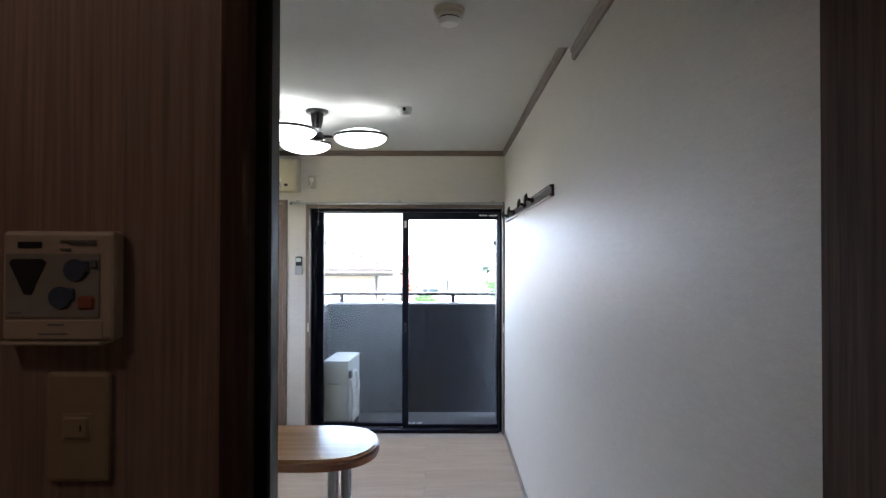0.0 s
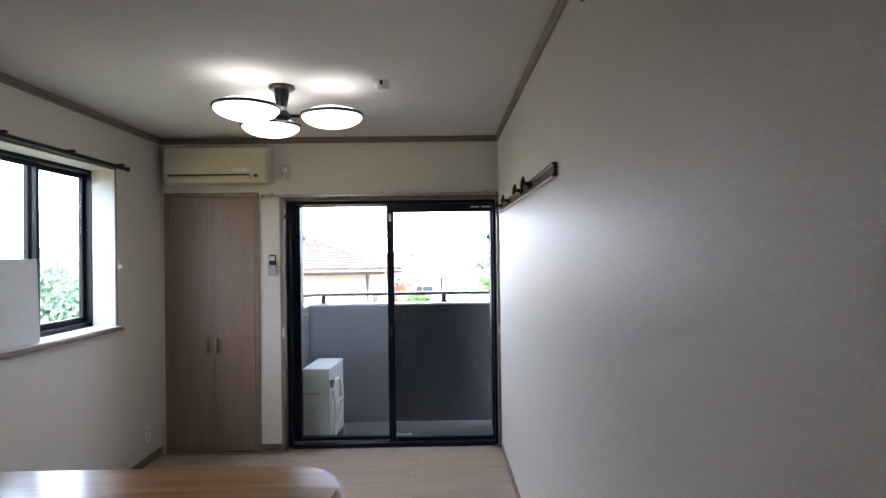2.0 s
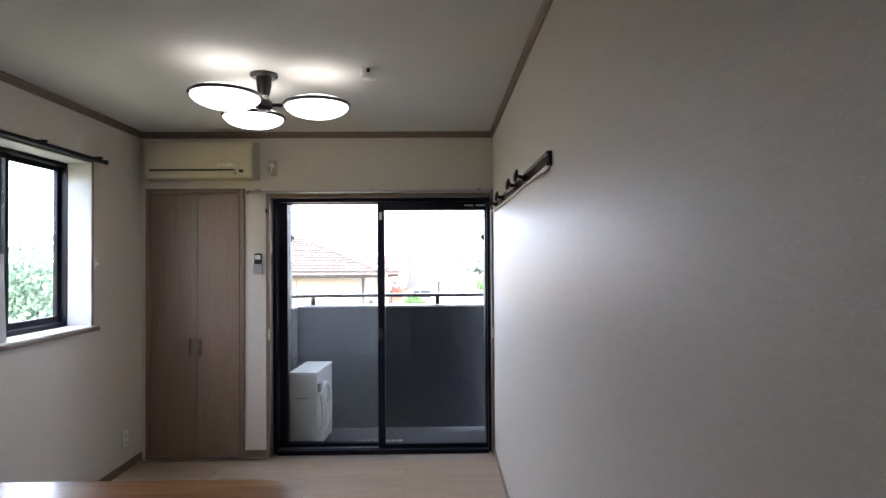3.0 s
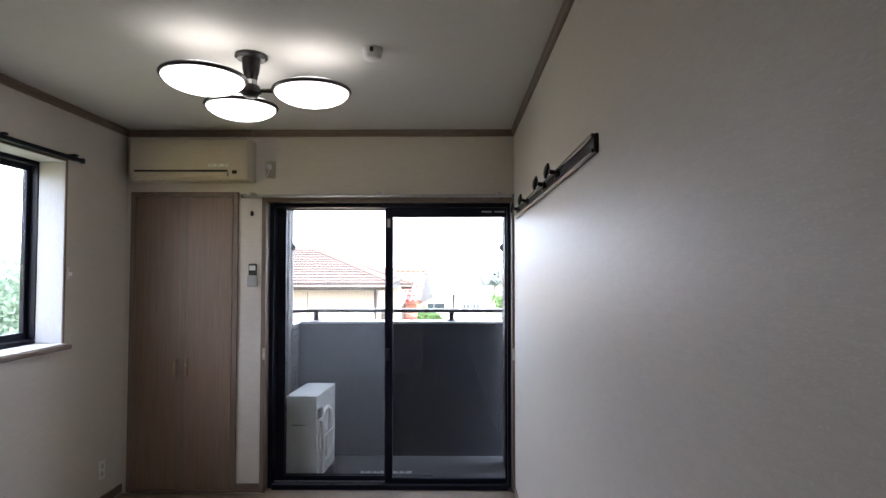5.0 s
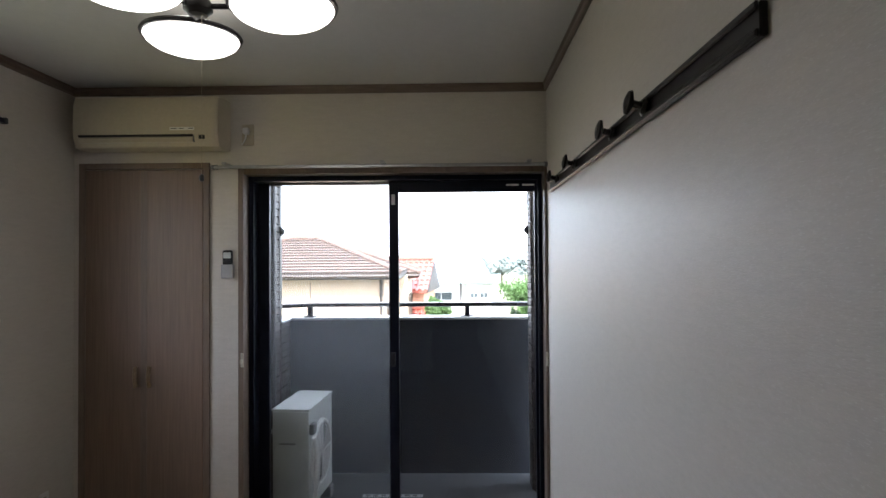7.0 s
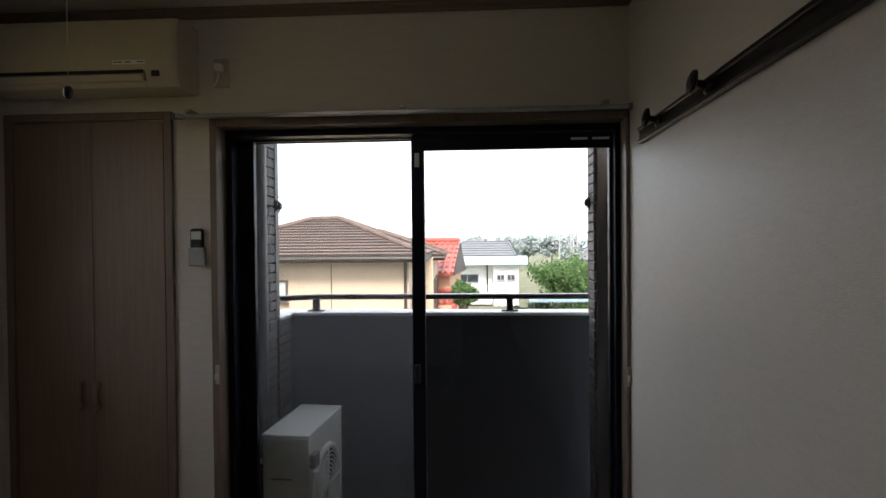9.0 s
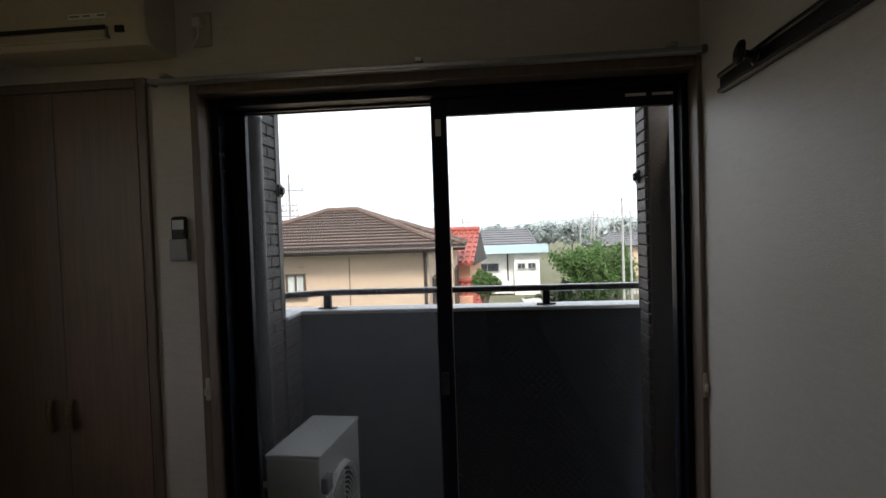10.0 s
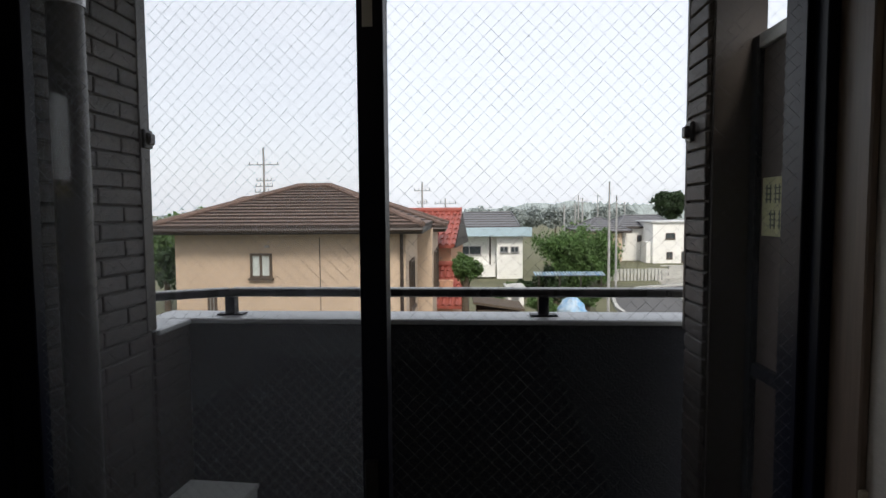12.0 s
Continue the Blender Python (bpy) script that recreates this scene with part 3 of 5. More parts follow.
# ---------------------------------------------------------------- wall air conditioner
ac = thing("air_conditioner", (-1.590, YB, 2.087), "yellowed ivory wall air conditioner with a louvre slot", "air conditioner")
bm = bmesh.new()
prof = [(0, 0.012), (-0.13, 0), (-0.165, 0.01), (-0.188, 0.045), (-0.195, 0.10), (-0.192, 0.235), (-0.175, 0.272), (-0.12, 0.284), (0, 0.288)]
rings = []
for x, k in ((-0.390, 0.93), (-0.382, 0.98), (-0.367, 1.0), (0.367, 1.0), (0.382, 0.98), (0.390, 0.93)):
    rings.append([bm.verts.new((x, y * k if y else 0, 0.144 + (z - 0.144) * (0.96 + 0.04 * k))) for y, z in prof])
for a, b in zip(rings, rings[1:]):
    for i in range(len(prof) - 1):
        bm.faces.new((a[i], a[i + 1], b[i + 1], b[i]))
    bm.faces.new((a[-1], a[0], b[0], b[-1]))
bm.faces.new(rings[0])
bm.faces.new(list(reversed(rings[-1])))
part("body", bm, M_IVORY, ac, smooth=True)
part("louvre_slot", B(-0.350, 0.262, -0.1985, -0.15, 0.058, 0.070), M_DARKP, ac, "dark air slot")
part("louvre_flap", B(-0.350, 0.262, -0.193, -0.15, 0.028, 0.057, 0.004), M_IVORY, ac)
part("slot_end", B(0.264, 0.269, -0.1955, -0.15, 0.03, 0.066), M_GREYP, ac)
part("receiver", B(0.295, 0.325, -0.1985, -0.18, 0.045, 0.066, 0.002), M_DARKP, ac, "dark remote receiver window")
part("label_strip", B(0.14, 0.27, -0.1972, -0.18, 0.092, 0.108), M_WHITEP, ac, "pale printed strip")
for i, (a, b) in enumerate(((0.145, 0.18), (0.19, 0.215), (0.24, 0.265))):
    part("print_bar", B(a, b, -0.1982, -0.19, 0.098, 0.103), M_GREYP, ac)
pl = thing("wall_socket", (-1.10, YB, 2.19), "ivory wall socket with a white plug", "socket")
part("plate", B(-0.035, 0.035, -0.008, 0, -0.06, 0.06, 0.004), M_IVORY, pl)
part("plug", B(-0.02, 0.012, -0.04, -0.008, 0.0, 0.035, 0.006, 2), M_WHITEP, pl, "white plug")
bm = bmesh.new()
pts = [(-0.004 - 0.028 * (i / 8) ** 2, -0.026 + 0.016 * (i / 8), -0.0 - 0.055 * i / 8) for i in range(9)]
for p, q in zip(pts, pts[1:]):
    cyl(bm, p, q, 0.004, n=8)
part("cord", bm, M_WHITEP, pl, "white cord")
# remote control in its holder
rc = thing("remote_control", (-1.211, YB, 1.385), "black remote control in a grey wall holder", "remote control")
part("holder", B(-0.034, 0.034, -0.028, 0, 0, 0.078, 0.005, 2), M_SILVERP, rc, "silver grey plastic holder")
part("body", B(-0.029, 0.029, -0.024, -0.004, 0.012, 0.158, 0.010, 2), M_DARKP, rc, "black remote")
part("display", B(-0.021, 0.021, -0.0255, -0.02, 0.112, 0.145), M_SCREENLCD, rc, "pale liquid crystal display")
part("button", B(-0.019, 0.019, -0.0268, -0.02, 0.088, 0.101, 0.002), M_DARKP, rc)

# low wall socket
so = thing("wall_socket", (XL, 4.59, 0.225), "ivory wall socket plate near the floor", "socket")
part("plate", B(0, 0.008, -0.036, 0.036, -0.06, 0.06, 0.004), M_WHITEP, so)
for dz in (-0.024, 0.024):
    part("outlet", B(0.008, 0.010, -0.012, 0.012, dz - 0.014, dz + 0.014, 0.001), M_IVORY, so)

# ---------------------------------------------------------------- ceiling lamp with three glass saucers
lp = thing("ceiling_lamp", (-0.765, 3.43, ZC), "black three-arm ceiling lamp with lit opal saucers", "ceiling lamp")
part("ceiling_plate", lathe([(0, 0), (0.07, 0), (0.072, -0.012), (0.06, -0.022), (0, -0.022)]), M_LAMPMET, lp, smooth=True)
part("stem", lathe([(0, -0.02), (0.042, -0.02), (0.037, -0.07), (0.026, -0.115), (0, -0.115)]), M_LAMPMET, lp, smooth=True)
part("collar", lathe([(0, -0.113), (0.026, -0.113), (0.026, -0.14), (0, -0.14)]), M_STEEL, lp, "steel collar with a pale tag", smooth=True)
part("hub", lathe([(0, -0.138), (0.034, -0.138), (0.046, -0.155), (0.046, -0.175), (0.03, -0.19), (0, -0.192)]), M_LAMPMET, lp, smooth=True)
part("tag", B(-0.014, 0.014, -0.0292, -0.024, -0.137, -0.117), M_WHITEP, lp)
cord = part("pull_cord", C((0.012, 0.0, -0.185), (0.012, 0.0, -0.705), 0.0006, n=6), M_IVORY, lp, "thin white pull cord")
part("bead", lathe([(0, -0.702), (0.006, -0.706), (0.008, -0.715), (0.006, -0.724), (0, -0.728)], 14, (0.012, 0, 0)), M_DARKP, cord, "black pull bead", smooth=True)
for a, reach in ((0, 0.275), (118, 0.27), (236, 0.235)):
    ca, sa = math.cos(radians(a)), math.sin(radians(a))
    part("arm", C((0.03 * ca, 0.03 * sa, -0.162), (0.15 * ca, 0.15 * sa, -0.165), 0.009, n=10), M_LAMPMET, lp)
    R = 0.166
    tilt = pose(reach * ca, reach * sa, -0.165, 0, 0, a) @ pose(0, 0, 0, 0, -1, 0)
    prof = [(0, -0.065)] + [(R * math.sin(u), -0.065 * math.cos(u)) for u in [math.pi / 2 * i / 9 for i in range(1, 9)]] + [(R - 0.004, -0.002)]
    bm = lathe(prof, 40)
    for v in bm.verts:
        v.co = tilt @ v.co
    sau = part("glass_saucer", bm, M_GLOBE, lp, "lit opal glass saucer", smooth=True)
    bm = lathe([(R - 0.004, 0.002), (R * 0.8, 0.024), (R * 0.5, 0.040), (0, 0.048)], 40)
    for v in bm.verts:
        v.co = tilt @ v.co
    part("glass_top", bm, M_GLOBETOP, sau, smooth=True)
    bm = lathe([(R - 0.007, -0.008), (R + 0.006, -0.008), (R + 0.010, 0), (R + 0.006, 0.008), (R - 0.007, 0.008), (R - 0.007, -0.008)], 40)
    for v in bm.verts:
        v.co = tilt @ v.co
    part("rim", bm, M_LAMPMET, sau, "black metal rim", smooth=True)

# detectors and downlight on the ceilings
sm = thing("smoke_detector", (0.042, 1.69, ZN), "round ivory smoke detector on the lower ceiling", "smoke detector")
part("base", lathe([(0, 0), (0.052, 0), (0.052, -0.014), (0, -0.014)]), M_IVORY, sm, smooth=True)
part("cover", lathe([(0, -0.012), (0.046, -0.012), (0.046, -0.026), (0.034, -0.032), (0, -0.032)]), M_IVORY, sm, smooth=True)
part("sensing_ring", lathe([(0, -0.036), (0.037, -0.036), (0.036, -0.044), (0.028, -0.052), (0, -0.052)]), M_WHITEP, sm, smooth=True)
part("vent_gap", lathe([(0.0, -0.0315), (0.0355, -0.0315), (0.0355, -0.0365), (0, -0.0365)]), M_DARKP, sm)
hs = thing("heat_detector", (-0.208, 3.36, ZC), "small round white detector on the ceiling", "detector")
part("base", lathe([(0, 0), (0.046, 0), (0.046, -0.02), (0.042, -0.026), (0, -0.026)]), M_WHITEP, hs, smooth=True)
part("cover", lathe([(0, -0.025), (0.040, -0.025), (0.036, -0.046), (0.02, -0.052), (0, -0.052)]), M_WHITEP, hs, smooth=True)
part("lamp", B(-0.008, 0.008, -0.0485, -0.03, -0.026, -0.006, 0.002), M_DARKP, hs)
dl = thing("downlight", (-0.80, 1.73, ZN), "lit warm downlight in the lower ceiling", "downlight")
part("ring", lathe([(0.045, 0), (0.058, 0), (0.056, -0.006), (0.045, -0.006), (0.045, 0)]), M_WHITEP, dl, smooth=True)
part("bulb", lathe([(0, -0.012), (0.03, -0.010), (0.044, -0.001), (0, -0.0005)]), M_DOWN, dl, "lit warm bulb", smooth=True)

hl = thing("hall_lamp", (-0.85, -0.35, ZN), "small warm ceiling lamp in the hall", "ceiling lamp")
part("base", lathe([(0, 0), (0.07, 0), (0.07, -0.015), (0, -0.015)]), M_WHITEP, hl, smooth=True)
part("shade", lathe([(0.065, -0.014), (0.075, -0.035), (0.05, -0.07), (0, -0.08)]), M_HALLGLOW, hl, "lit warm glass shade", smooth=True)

# ---------------------------------------------------------------- coat rail on the right wall
hr = thing("coat_rail", (XR, 3.563, 1.832), "dark espresso wood coat rail with turned pegs", "coat rail")
hr.matrix_world = EAST @ hr.matrix_world
part("board", B(-0.014, 0, -1.062, 1.062, 0.0, 0.058, 0.003), M_RAIL, hr)
part("ledge", B(-0.022, -0.014, -1.062, 1.062, 0.044, 0.058, 0.003), M_RAIL, hr, "raised upper moulding")
part("ledge", B(-0.022, -0.014, -1.062, 1.062, 0.0, 0.013, 0.003), M_RAIL, hr, "raised lower moulding")
for yy in (3.05, 3.36, 3.94, 4.36):
    pg = part("peg", C((-0.013, yy - 3.563, 0.029), (-0.050, yy - 3.563, 0.040), 0.011, 0.009, 12), M_RAIL, hr, smooth=True)
    part("flange", C((-0.022, yy - 3.563, 0.031), (-0.030, yy - 3.563, 0.033), 0.024, 0.016, 16), M_RAIL, pg)
    bm = bmesh.new()
    m = pose(-0.052, yy - 3.563, 0.041, 0, -80, 0)
    for r0, r1, z0, z1 in ((0.014, 0.031, 0, 0.007), (0.031, 0.029, 0.007, 0.014), (0.029, 0.015, 0.014, 0.019)):
        bmesh.ops.create_cone(bm, cap_ends=True, segments=16, radius1=r0, radius2=r1, depth=z1 - z0, matrix=m @ Matrix.Translation((0, 0, (z0 + z1) / 2)))
    part("knob", bm, M_RAIL, pg, "round dark knob")

# ---------------------------------------------------------------- table
tx0, tx1, ty, td, tz = -2.06, -0.195, 1.757, 0.193, 0.918


TR = -0.385  # where the rounded end begins


def tabletop(grow, z0, z1, bev):
    bm = bmesh.new()
    pts = [(tx0, ty - td - grow), (TR, ty - td - grow)]
    for i in range(1, 24):
        u = -math.pi / 2 + math.pi * i / 24
        c, s = math.cos(u), math.sin(u)
        e = 2 / 2.3
        pts.append((TR + (tx1 - TR + grow) * abs(c) ** e, ty + (td + grow) * (1 if s > 0 else -1) * abs(s) ** e))
    pts += [(TR, ty + td + grow), (tx0, ty + td + grow)]
    f = bm.faces.new([bm.verts.new((x, y, z0)) for x, y in pts])
    r = bmesh.ops.extrude_face_region(bm, geom=[f])
    bmesh.ops.translate(bm, verts=[v for v in r["geom"] if isinstance(v, bmesh.types.BMVert)], vec=(0, 0, z1 - z0))
    bmesh.ops.recalc_face_normals(bm, faces=bm.faces)
    if bev:
        bmesh.ops.bevel(bm, geom=[e for e in bm.edges if abs(e.verts[0].co.z - e.verts[1].co.z) < 1e-5 and e.verts[0].co.z > z0 + 1e-4], offset=bev, segments=2, affect="EDGES")
    return bm


tb = thing("table", (0, 0, 0), "honey wood counter table with a rounded end on steel tubes", "table")
part("tabletop", tabletop(-0.006, tz - 0.012, tz, 0.004), M_TABLE, tb, "glossy honey maple top")
part("edge_band", tabletop(0.0, tz - 0.036, tz - 0.012, 0.003), M_TABLEEDGE, tb, "red-brown rounded edge band")
part("foot_plate", B(-0.42, -0.21, 1.63, 1.885, 0, 0.012, 0.004), M_STEEL, tb, "flat steel foot plate")
for lx in (-0.350, -0.305, -1.85):
    leg = part("leg", C((lx, ty, 0.010), (lx, ty, tz - 0.036), 0.0185, n=24), M_STEEL, tb, "silver steel tube", smooth=True)
    part("collar", C((lx, ty, tz - 0.05), (lx, ty, tz - 0.0365), 0.026, n=24), M_STEEL, leg, smooth=True)
part("foot_plate", B(-1.95, -1.75, 1.63, 1.885, 0, 0.012, 0.004), M_STEEL, tb, "flat steel foot plate")

# ---------------------------------------------------------------- hall wall: water heater controller and light switch
ct = thing("water_heater_controller", (-0.430, 0.466, 1.513), "ivory water heater controller on brown wallpaper", "controller")
ct.scale = (1.055, 1.055, 1.055)
part("body", B(-0.062, 0.062, -0.022, 0, -0.060, 0.061, 0.005, 2), M_CREAM, ct)
part("face_panel", B(-0.056, 0.046, -0.0235, -0.02, -0.034, 0.036), M_FACEP, ct, "pale grey face panel")
bm = bmesh.new()
vs = [bm.verts.new((x, -0.0245, z)) for x, z in ((-0.052, 0.026), (-0.048, 0.030), (-0.016, 0.030), (-0.012, 0.026), (-0.028, -0.008), (-0.036, -0.008))]
f = bm.faces.new(vs)
r = bmesh.ops.extrude_face_region(bm, geom=[f])
bmesh.ops.translate(bm, verts=[v for v in r["geom"] if isinstance(v, bmesh.types.BMVert)], vec=(0, 0.004, 0))
part("display", bm, M_DARKP, ct, "black display shaped like a funnel")
for x, z, m in ((0.020, 0.018, M_BLUEP), (0.004, -0.012, M_BLUEP)):
    bm = C((x, -0.020, z), (x, -0.0262, z), 0.012, n=20)
    box(bm, x - 0.004, x + 0.016, -0.0258, -0.02, z - 0.004, z + 0.010, 0.002)
    part("button", bm, m, ct, "slate blue rocker button")
part("button", B(0.022, 0.042, -0.0262, -0.02, -0.026, -0.010, 0.003), M_REDP, ct, "orange-red button")
part("button", B(0.036, 0.044, -0.0262, -0.02, 0.020, 0.029, 0.001), M_GREYP, ct)
part("flap", B(-0.058, 0.050, -0.0232, -0.02, -0.058, -0.037, 0.001), M_CREAM, ct)
part("tray_lip", B(-0.066, 0.05, -0.030, 0, -0.064, -0.0605, 0.001), M_CREAM, ct)
part("maker_mark", B(-0.044, -0.018, -0.0228, -0.02, 0.042, 0.049), M_DARKP, ct, "dark maker mark")
for x0, x1, z in ((0.003, 0.042, 0.049), (0.012, 0.042, 0.0455), (0.003, 0.014, 0.040), (-0.02, 0.012, -0.053), (-0.01, 0.008, -0.043), (-0.052, -0.038, -0.030)):
    part("print_bar", B(x0, x1, -0.0240, -0.02, z, z + 0.0018), M_GREYP, ct)
sw = thing("light_switch", (-0.415, 0.466, 1.346), "beige rocker light switch plate on brown wallpaper", "light switch")
sw.scale = (1.05, 1.05, 1.05)
part("plate", B(-0.036, 0.036, -0.009, 0, -0.062, 0.062, 0.005, 2), M_BEIGEP, sw)
part("frame", B(-0.017, 0.017, -0.0105, -0.005, -0.016, 0.016, 0.001), M_BEIGEP, sw)
part("rocker", B(-0.014, 0.014, -0.0135, -0.005, -0.012, 0.012, 0.002), M_BEIGEP, sw)
part("indicator", B(0.006, 0.0075, -0.0142, -0.01, -0.003, 0.004), M_DARKP, sw)

# ---------------------------------------------------------------- balcony
BX, BY = -1.16, 5.89
structure("balcony_floor", B(-1.4, 1.0, 5.05, 6.04, -0.30, -0.09), M_BALFLOOR, "grey sheet balcony floor with a shallow gutter", "floor")
structure("facade_north", B(-1.4, -1.12, 5.05, 5.0505, -0.3, 2.9), M_MORTAR, "dark outer wall beside the balcony window", "wall")
pw = thing("wall_parapet", (0, 0, 0), "dark grey rendered balcony parapet with pale coping", "parapet", kind="structure")
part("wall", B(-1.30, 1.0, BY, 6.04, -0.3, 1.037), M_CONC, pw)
part("coping", B(-1.32, 1.0, BY - 0.012, 6.055, 1.038, 1.057, 0.004), M_CAP, pw, "pale metal coping")
part("coping", B(-1.32, BX + 0.012, 5.665, BY - 0.013, 1.038, 1.057, 0.004), M_CAP, pw, "pale metal coping")
part("wall", B(-1.30, BX - 0.013, 5.66, BY, -0.3, 1.037), M_MORTAR, pw)
rl = thing("balcony_rail", (0, 5.965, 1.057), "dark aluminium handrail on short posts", "handrail")
bm = B(-1.035, 0.95, -0.03, 0.03, 0.072, 0.104, 0.010, 2)
part("handrail", bm, M_HANDRAIL, rl)
bm = bmesh.new()
box(bm, -0.03, 0.03, -0.30, 0.0, 0.072, 0.104, 0.010, 2)
bmesh.ops.rotate(bm, verts=bm.verts, cent=(0, 0, 0), matrix=Matrix.Rotation(radians(-62), 3, "Z"))
bmesh.ops.translate(bm, verts=bm.verts, vec=(-1.032, 0.0, 0))
part("handrail_return", bm, M_HANDRAIL, rl)
for px in (-1.032, 0.152):
    ps = part("post", B(px - 0.019, px + 0.019, -0.019, 0.019, 0.006, 0.074, 0.002), M_SASH, rl)
    part("base_plate", B(px - 0.05, px + 0.05, -0.025, 0.025, 0.0005, 0.007, 0.002), M_SASH, ps)
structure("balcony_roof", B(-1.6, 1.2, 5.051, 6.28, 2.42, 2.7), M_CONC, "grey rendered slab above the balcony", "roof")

# side wall and piers clad in brick tile
PZ0, PZ1, PITCH = -0.09, 2.42, 0.0520
pierL = thing("pier_west", (0, 0, 0), "dark brown brick tile side wall of the balcony", "wall", kind="structure")
part("core", B(-1.40, BX - 0.012, 5.051, 5.66, PZ0, PZ1), M_MORTAR, pierL)
part("corner_trim", B(BX - 0.05, BX + 0.004, 5.606, 5.664, 1.058, PZ1, 0.004), M_BRTRIM, pierL, "brown corner trim")
pierR = thing("pier_east", (0, 0, 0), "dark brown brick tile pier at the balcony edge", "pier", kind="structure")
part("core", B(0.588, 0.735, 5.562, 5.73, PZ0, PZ1), M_MORTAR, pierR)
part("face_panel", B(0.591, 0.735, 5.548, 5.561, PZ0, PZ1, 0.002), M_BRTRIM, pierR, "dark brown flat face panel")
part("corner_trim", B(0.576, 0.596, 5.714, 5.734, 1.058, PZ1, 0.003), M_BRTRIM, pierR)

dp = thing("downpipe", (-1.108, 5.225, -0.09), "grey-brown round rainwater downpipe with brackets", "downpipe")
part("pipe", C((0, 0, 0), (0, 0, 2.51), 0.042, n=24), M_PIPE, dp, smooth=True)
for z in (0.5, 2.05):
    part("bracket", lathe([(0.0415, z), (0.046, z), (0.046, z + 0.025), (0.0415, z + 0.025)], 20), M_ALU, dp)
for x, y, lab in ((BX + 0.006, 5.64, 0), (0.576 - 0.006, 5.675, 1)):
    bk = thing("laundry_bracket", (x, y, 1.685), "small dark laundry pole bracket on the pier", "bracket", "laundry brackets")
    part("plate", B(-0.008, 0.008, -0.024, 0.024, -0.03, 0.03, 0.003), M_DARKP, bk)
    sgn = -1 if lab else 1
    part("arm", B(min(0, sgn * 0.022), max(0, sgn * 0.022), -0.017, 0.017, -0.019, 0.019, 0.005), M_DARKP, bk)
lb = thing("pipe_elbow", (0.54, 5.65, 2.20), "pale round pipe end under the balcony roof", "pipe")
bm = C((0.05, 0, 0), (-0.03, 0, -0.005), 0.035, 0.035, 16)
bmesh.ops.create_uvsphere(bm, u_segments=16, v_segments=10, radius=0.035, matrix=Matrix.Translation((-0.03, 0, -0.005)))
part("elbow", bm, M_UNIT, lb, smooth=True)

# partition board to the next balcony
pb = thing("partition_board", (0.712, 0, 0), "brown balcony partition board with a yellow sticker", "partition")
part("frame", B(-0.02, 0.02, 5.505, 5.546, -0.09, 1.93, 0.003), M_SASH, pb)
part("frame", B(-0.02, 0.02, 5.056, 5.096, -0.09, 1.93, 0.003), M_SASH, pb)
part("frame", B(-0.02, 0.02, 5.096, 5.505, 1.89, 1.93, 0.003), M_CAP, pb, "pale top rail")
part("frame", B(-0.02, 0.02, 5.096, 5.505, 0.97, 1.01, 0.003), M_SASH, pb)
part("panel", B(-0.004, 0.004, 5.09, 5.51, 1.0, 1.895), M_BOARDP, pb)
part("panel", B(-0.004, 0.004, 5.09, 5.51, 0.0, 0.98), M_BOARDP, pb)
st = part("sticker", B(-0.0055, -0.004, 5.235, 5.492, 1.372, 1.532), M_SIGN, pb, "faded yellow warning sticker with dark print")
for row, (z0, z1) in enumerate(((1.462, 1.512), (1.392, 1.442))):
    for k in range(5 - row):
        y = 5.478 - 0.047 * k - (0.024 if row else 0)
        part("print_bar", B(-0.0065, -0.005, y - 0.034, y - 0.029, z0, z1), M_SIGNINK, st)
        part("print_bar", B(-0.0065, -0.005, y - 0.014, y - 0.009, z0, z1), M_SIGNINK, st)
        for q in (0.2, 0.5, 0.8):
            zz = z0 + (z1 - z0) * q
            part("print_bar", B(-0.0067, -0.005, y - 0.037, y - 0.004, zz - 0.002, zz + 0.002), M_SIGNINK, st)

# outdoor unit of the air conditioner
ou = thing("outdoor_unit", (-0.913, 5.318, -0.09), "aged white outdoor air conditioner unit on blocks", "outdoor unit", turn=-4)
part("body", B(-0.113, 0.112, -0.25, 0.245, 0.07, 0.665, 0.006, 2), M_UNIT, ou)
part("lid", B(-0.117, 0.116, -0.254, 0.249, 0.666, 0.682, 0.005, 2), M_UNIT, ou, "white lid with faint dirt")
part("side_mark", B(-0.07, 0.03, -0.252, -0.249, 0.47, 0.478), M_GREYP, ou)
part("fan_ring", lathe([(0.178, 0), (0.205, 0), (0.202, 0.012), (0.190, 0.018), (0.178, 0.014), (0.178, 0)], 48), M_WHITEP, ou, "raised white fan ring", smooth=True).matrix_basis = pose(0.112, -0.015, 0.36, 0, 90, 0)
part("fan_recess", lathe([(0, 0), (0.174, 0), (0.174, 0.003), (0, 0.003)], 40), M_DARKP, ou, "dark fan recess").matrix_basis = pose(0.1115, -0.015, 0.36, 0, 90, 0)
for k in range(1, 9):
    r = 0.02 * k
    part("grille_ring", lathe([(r - 0.002, 0.004), (r + 0.002, 0.004), (r + 0.002, 0.010), (r - 0.002, 0.010), (r - 0.002, 0.004)], 32), M_WHITEP, ou).matrix_basis = pose(0.118, -0.015, 0.36, 0, 90, 0)
part("grille_spoke", B(0.122, 0.128, -0.195, 0.165, 0.352, 0.368, 0.002), M_WHITEP, ou)
part("grille_spoke", B(0.122, 0.128, -0.023, -0.007, 0.18, 0.54, 0.002), M_WHITEP, ou)
part("handle_box", B(0.111, 0.140, -0.245, -0.18, 0.525, 0.59, 0.006, 2), M_GREYP, ou, "grey valve cover")
bm = bmesh.new()
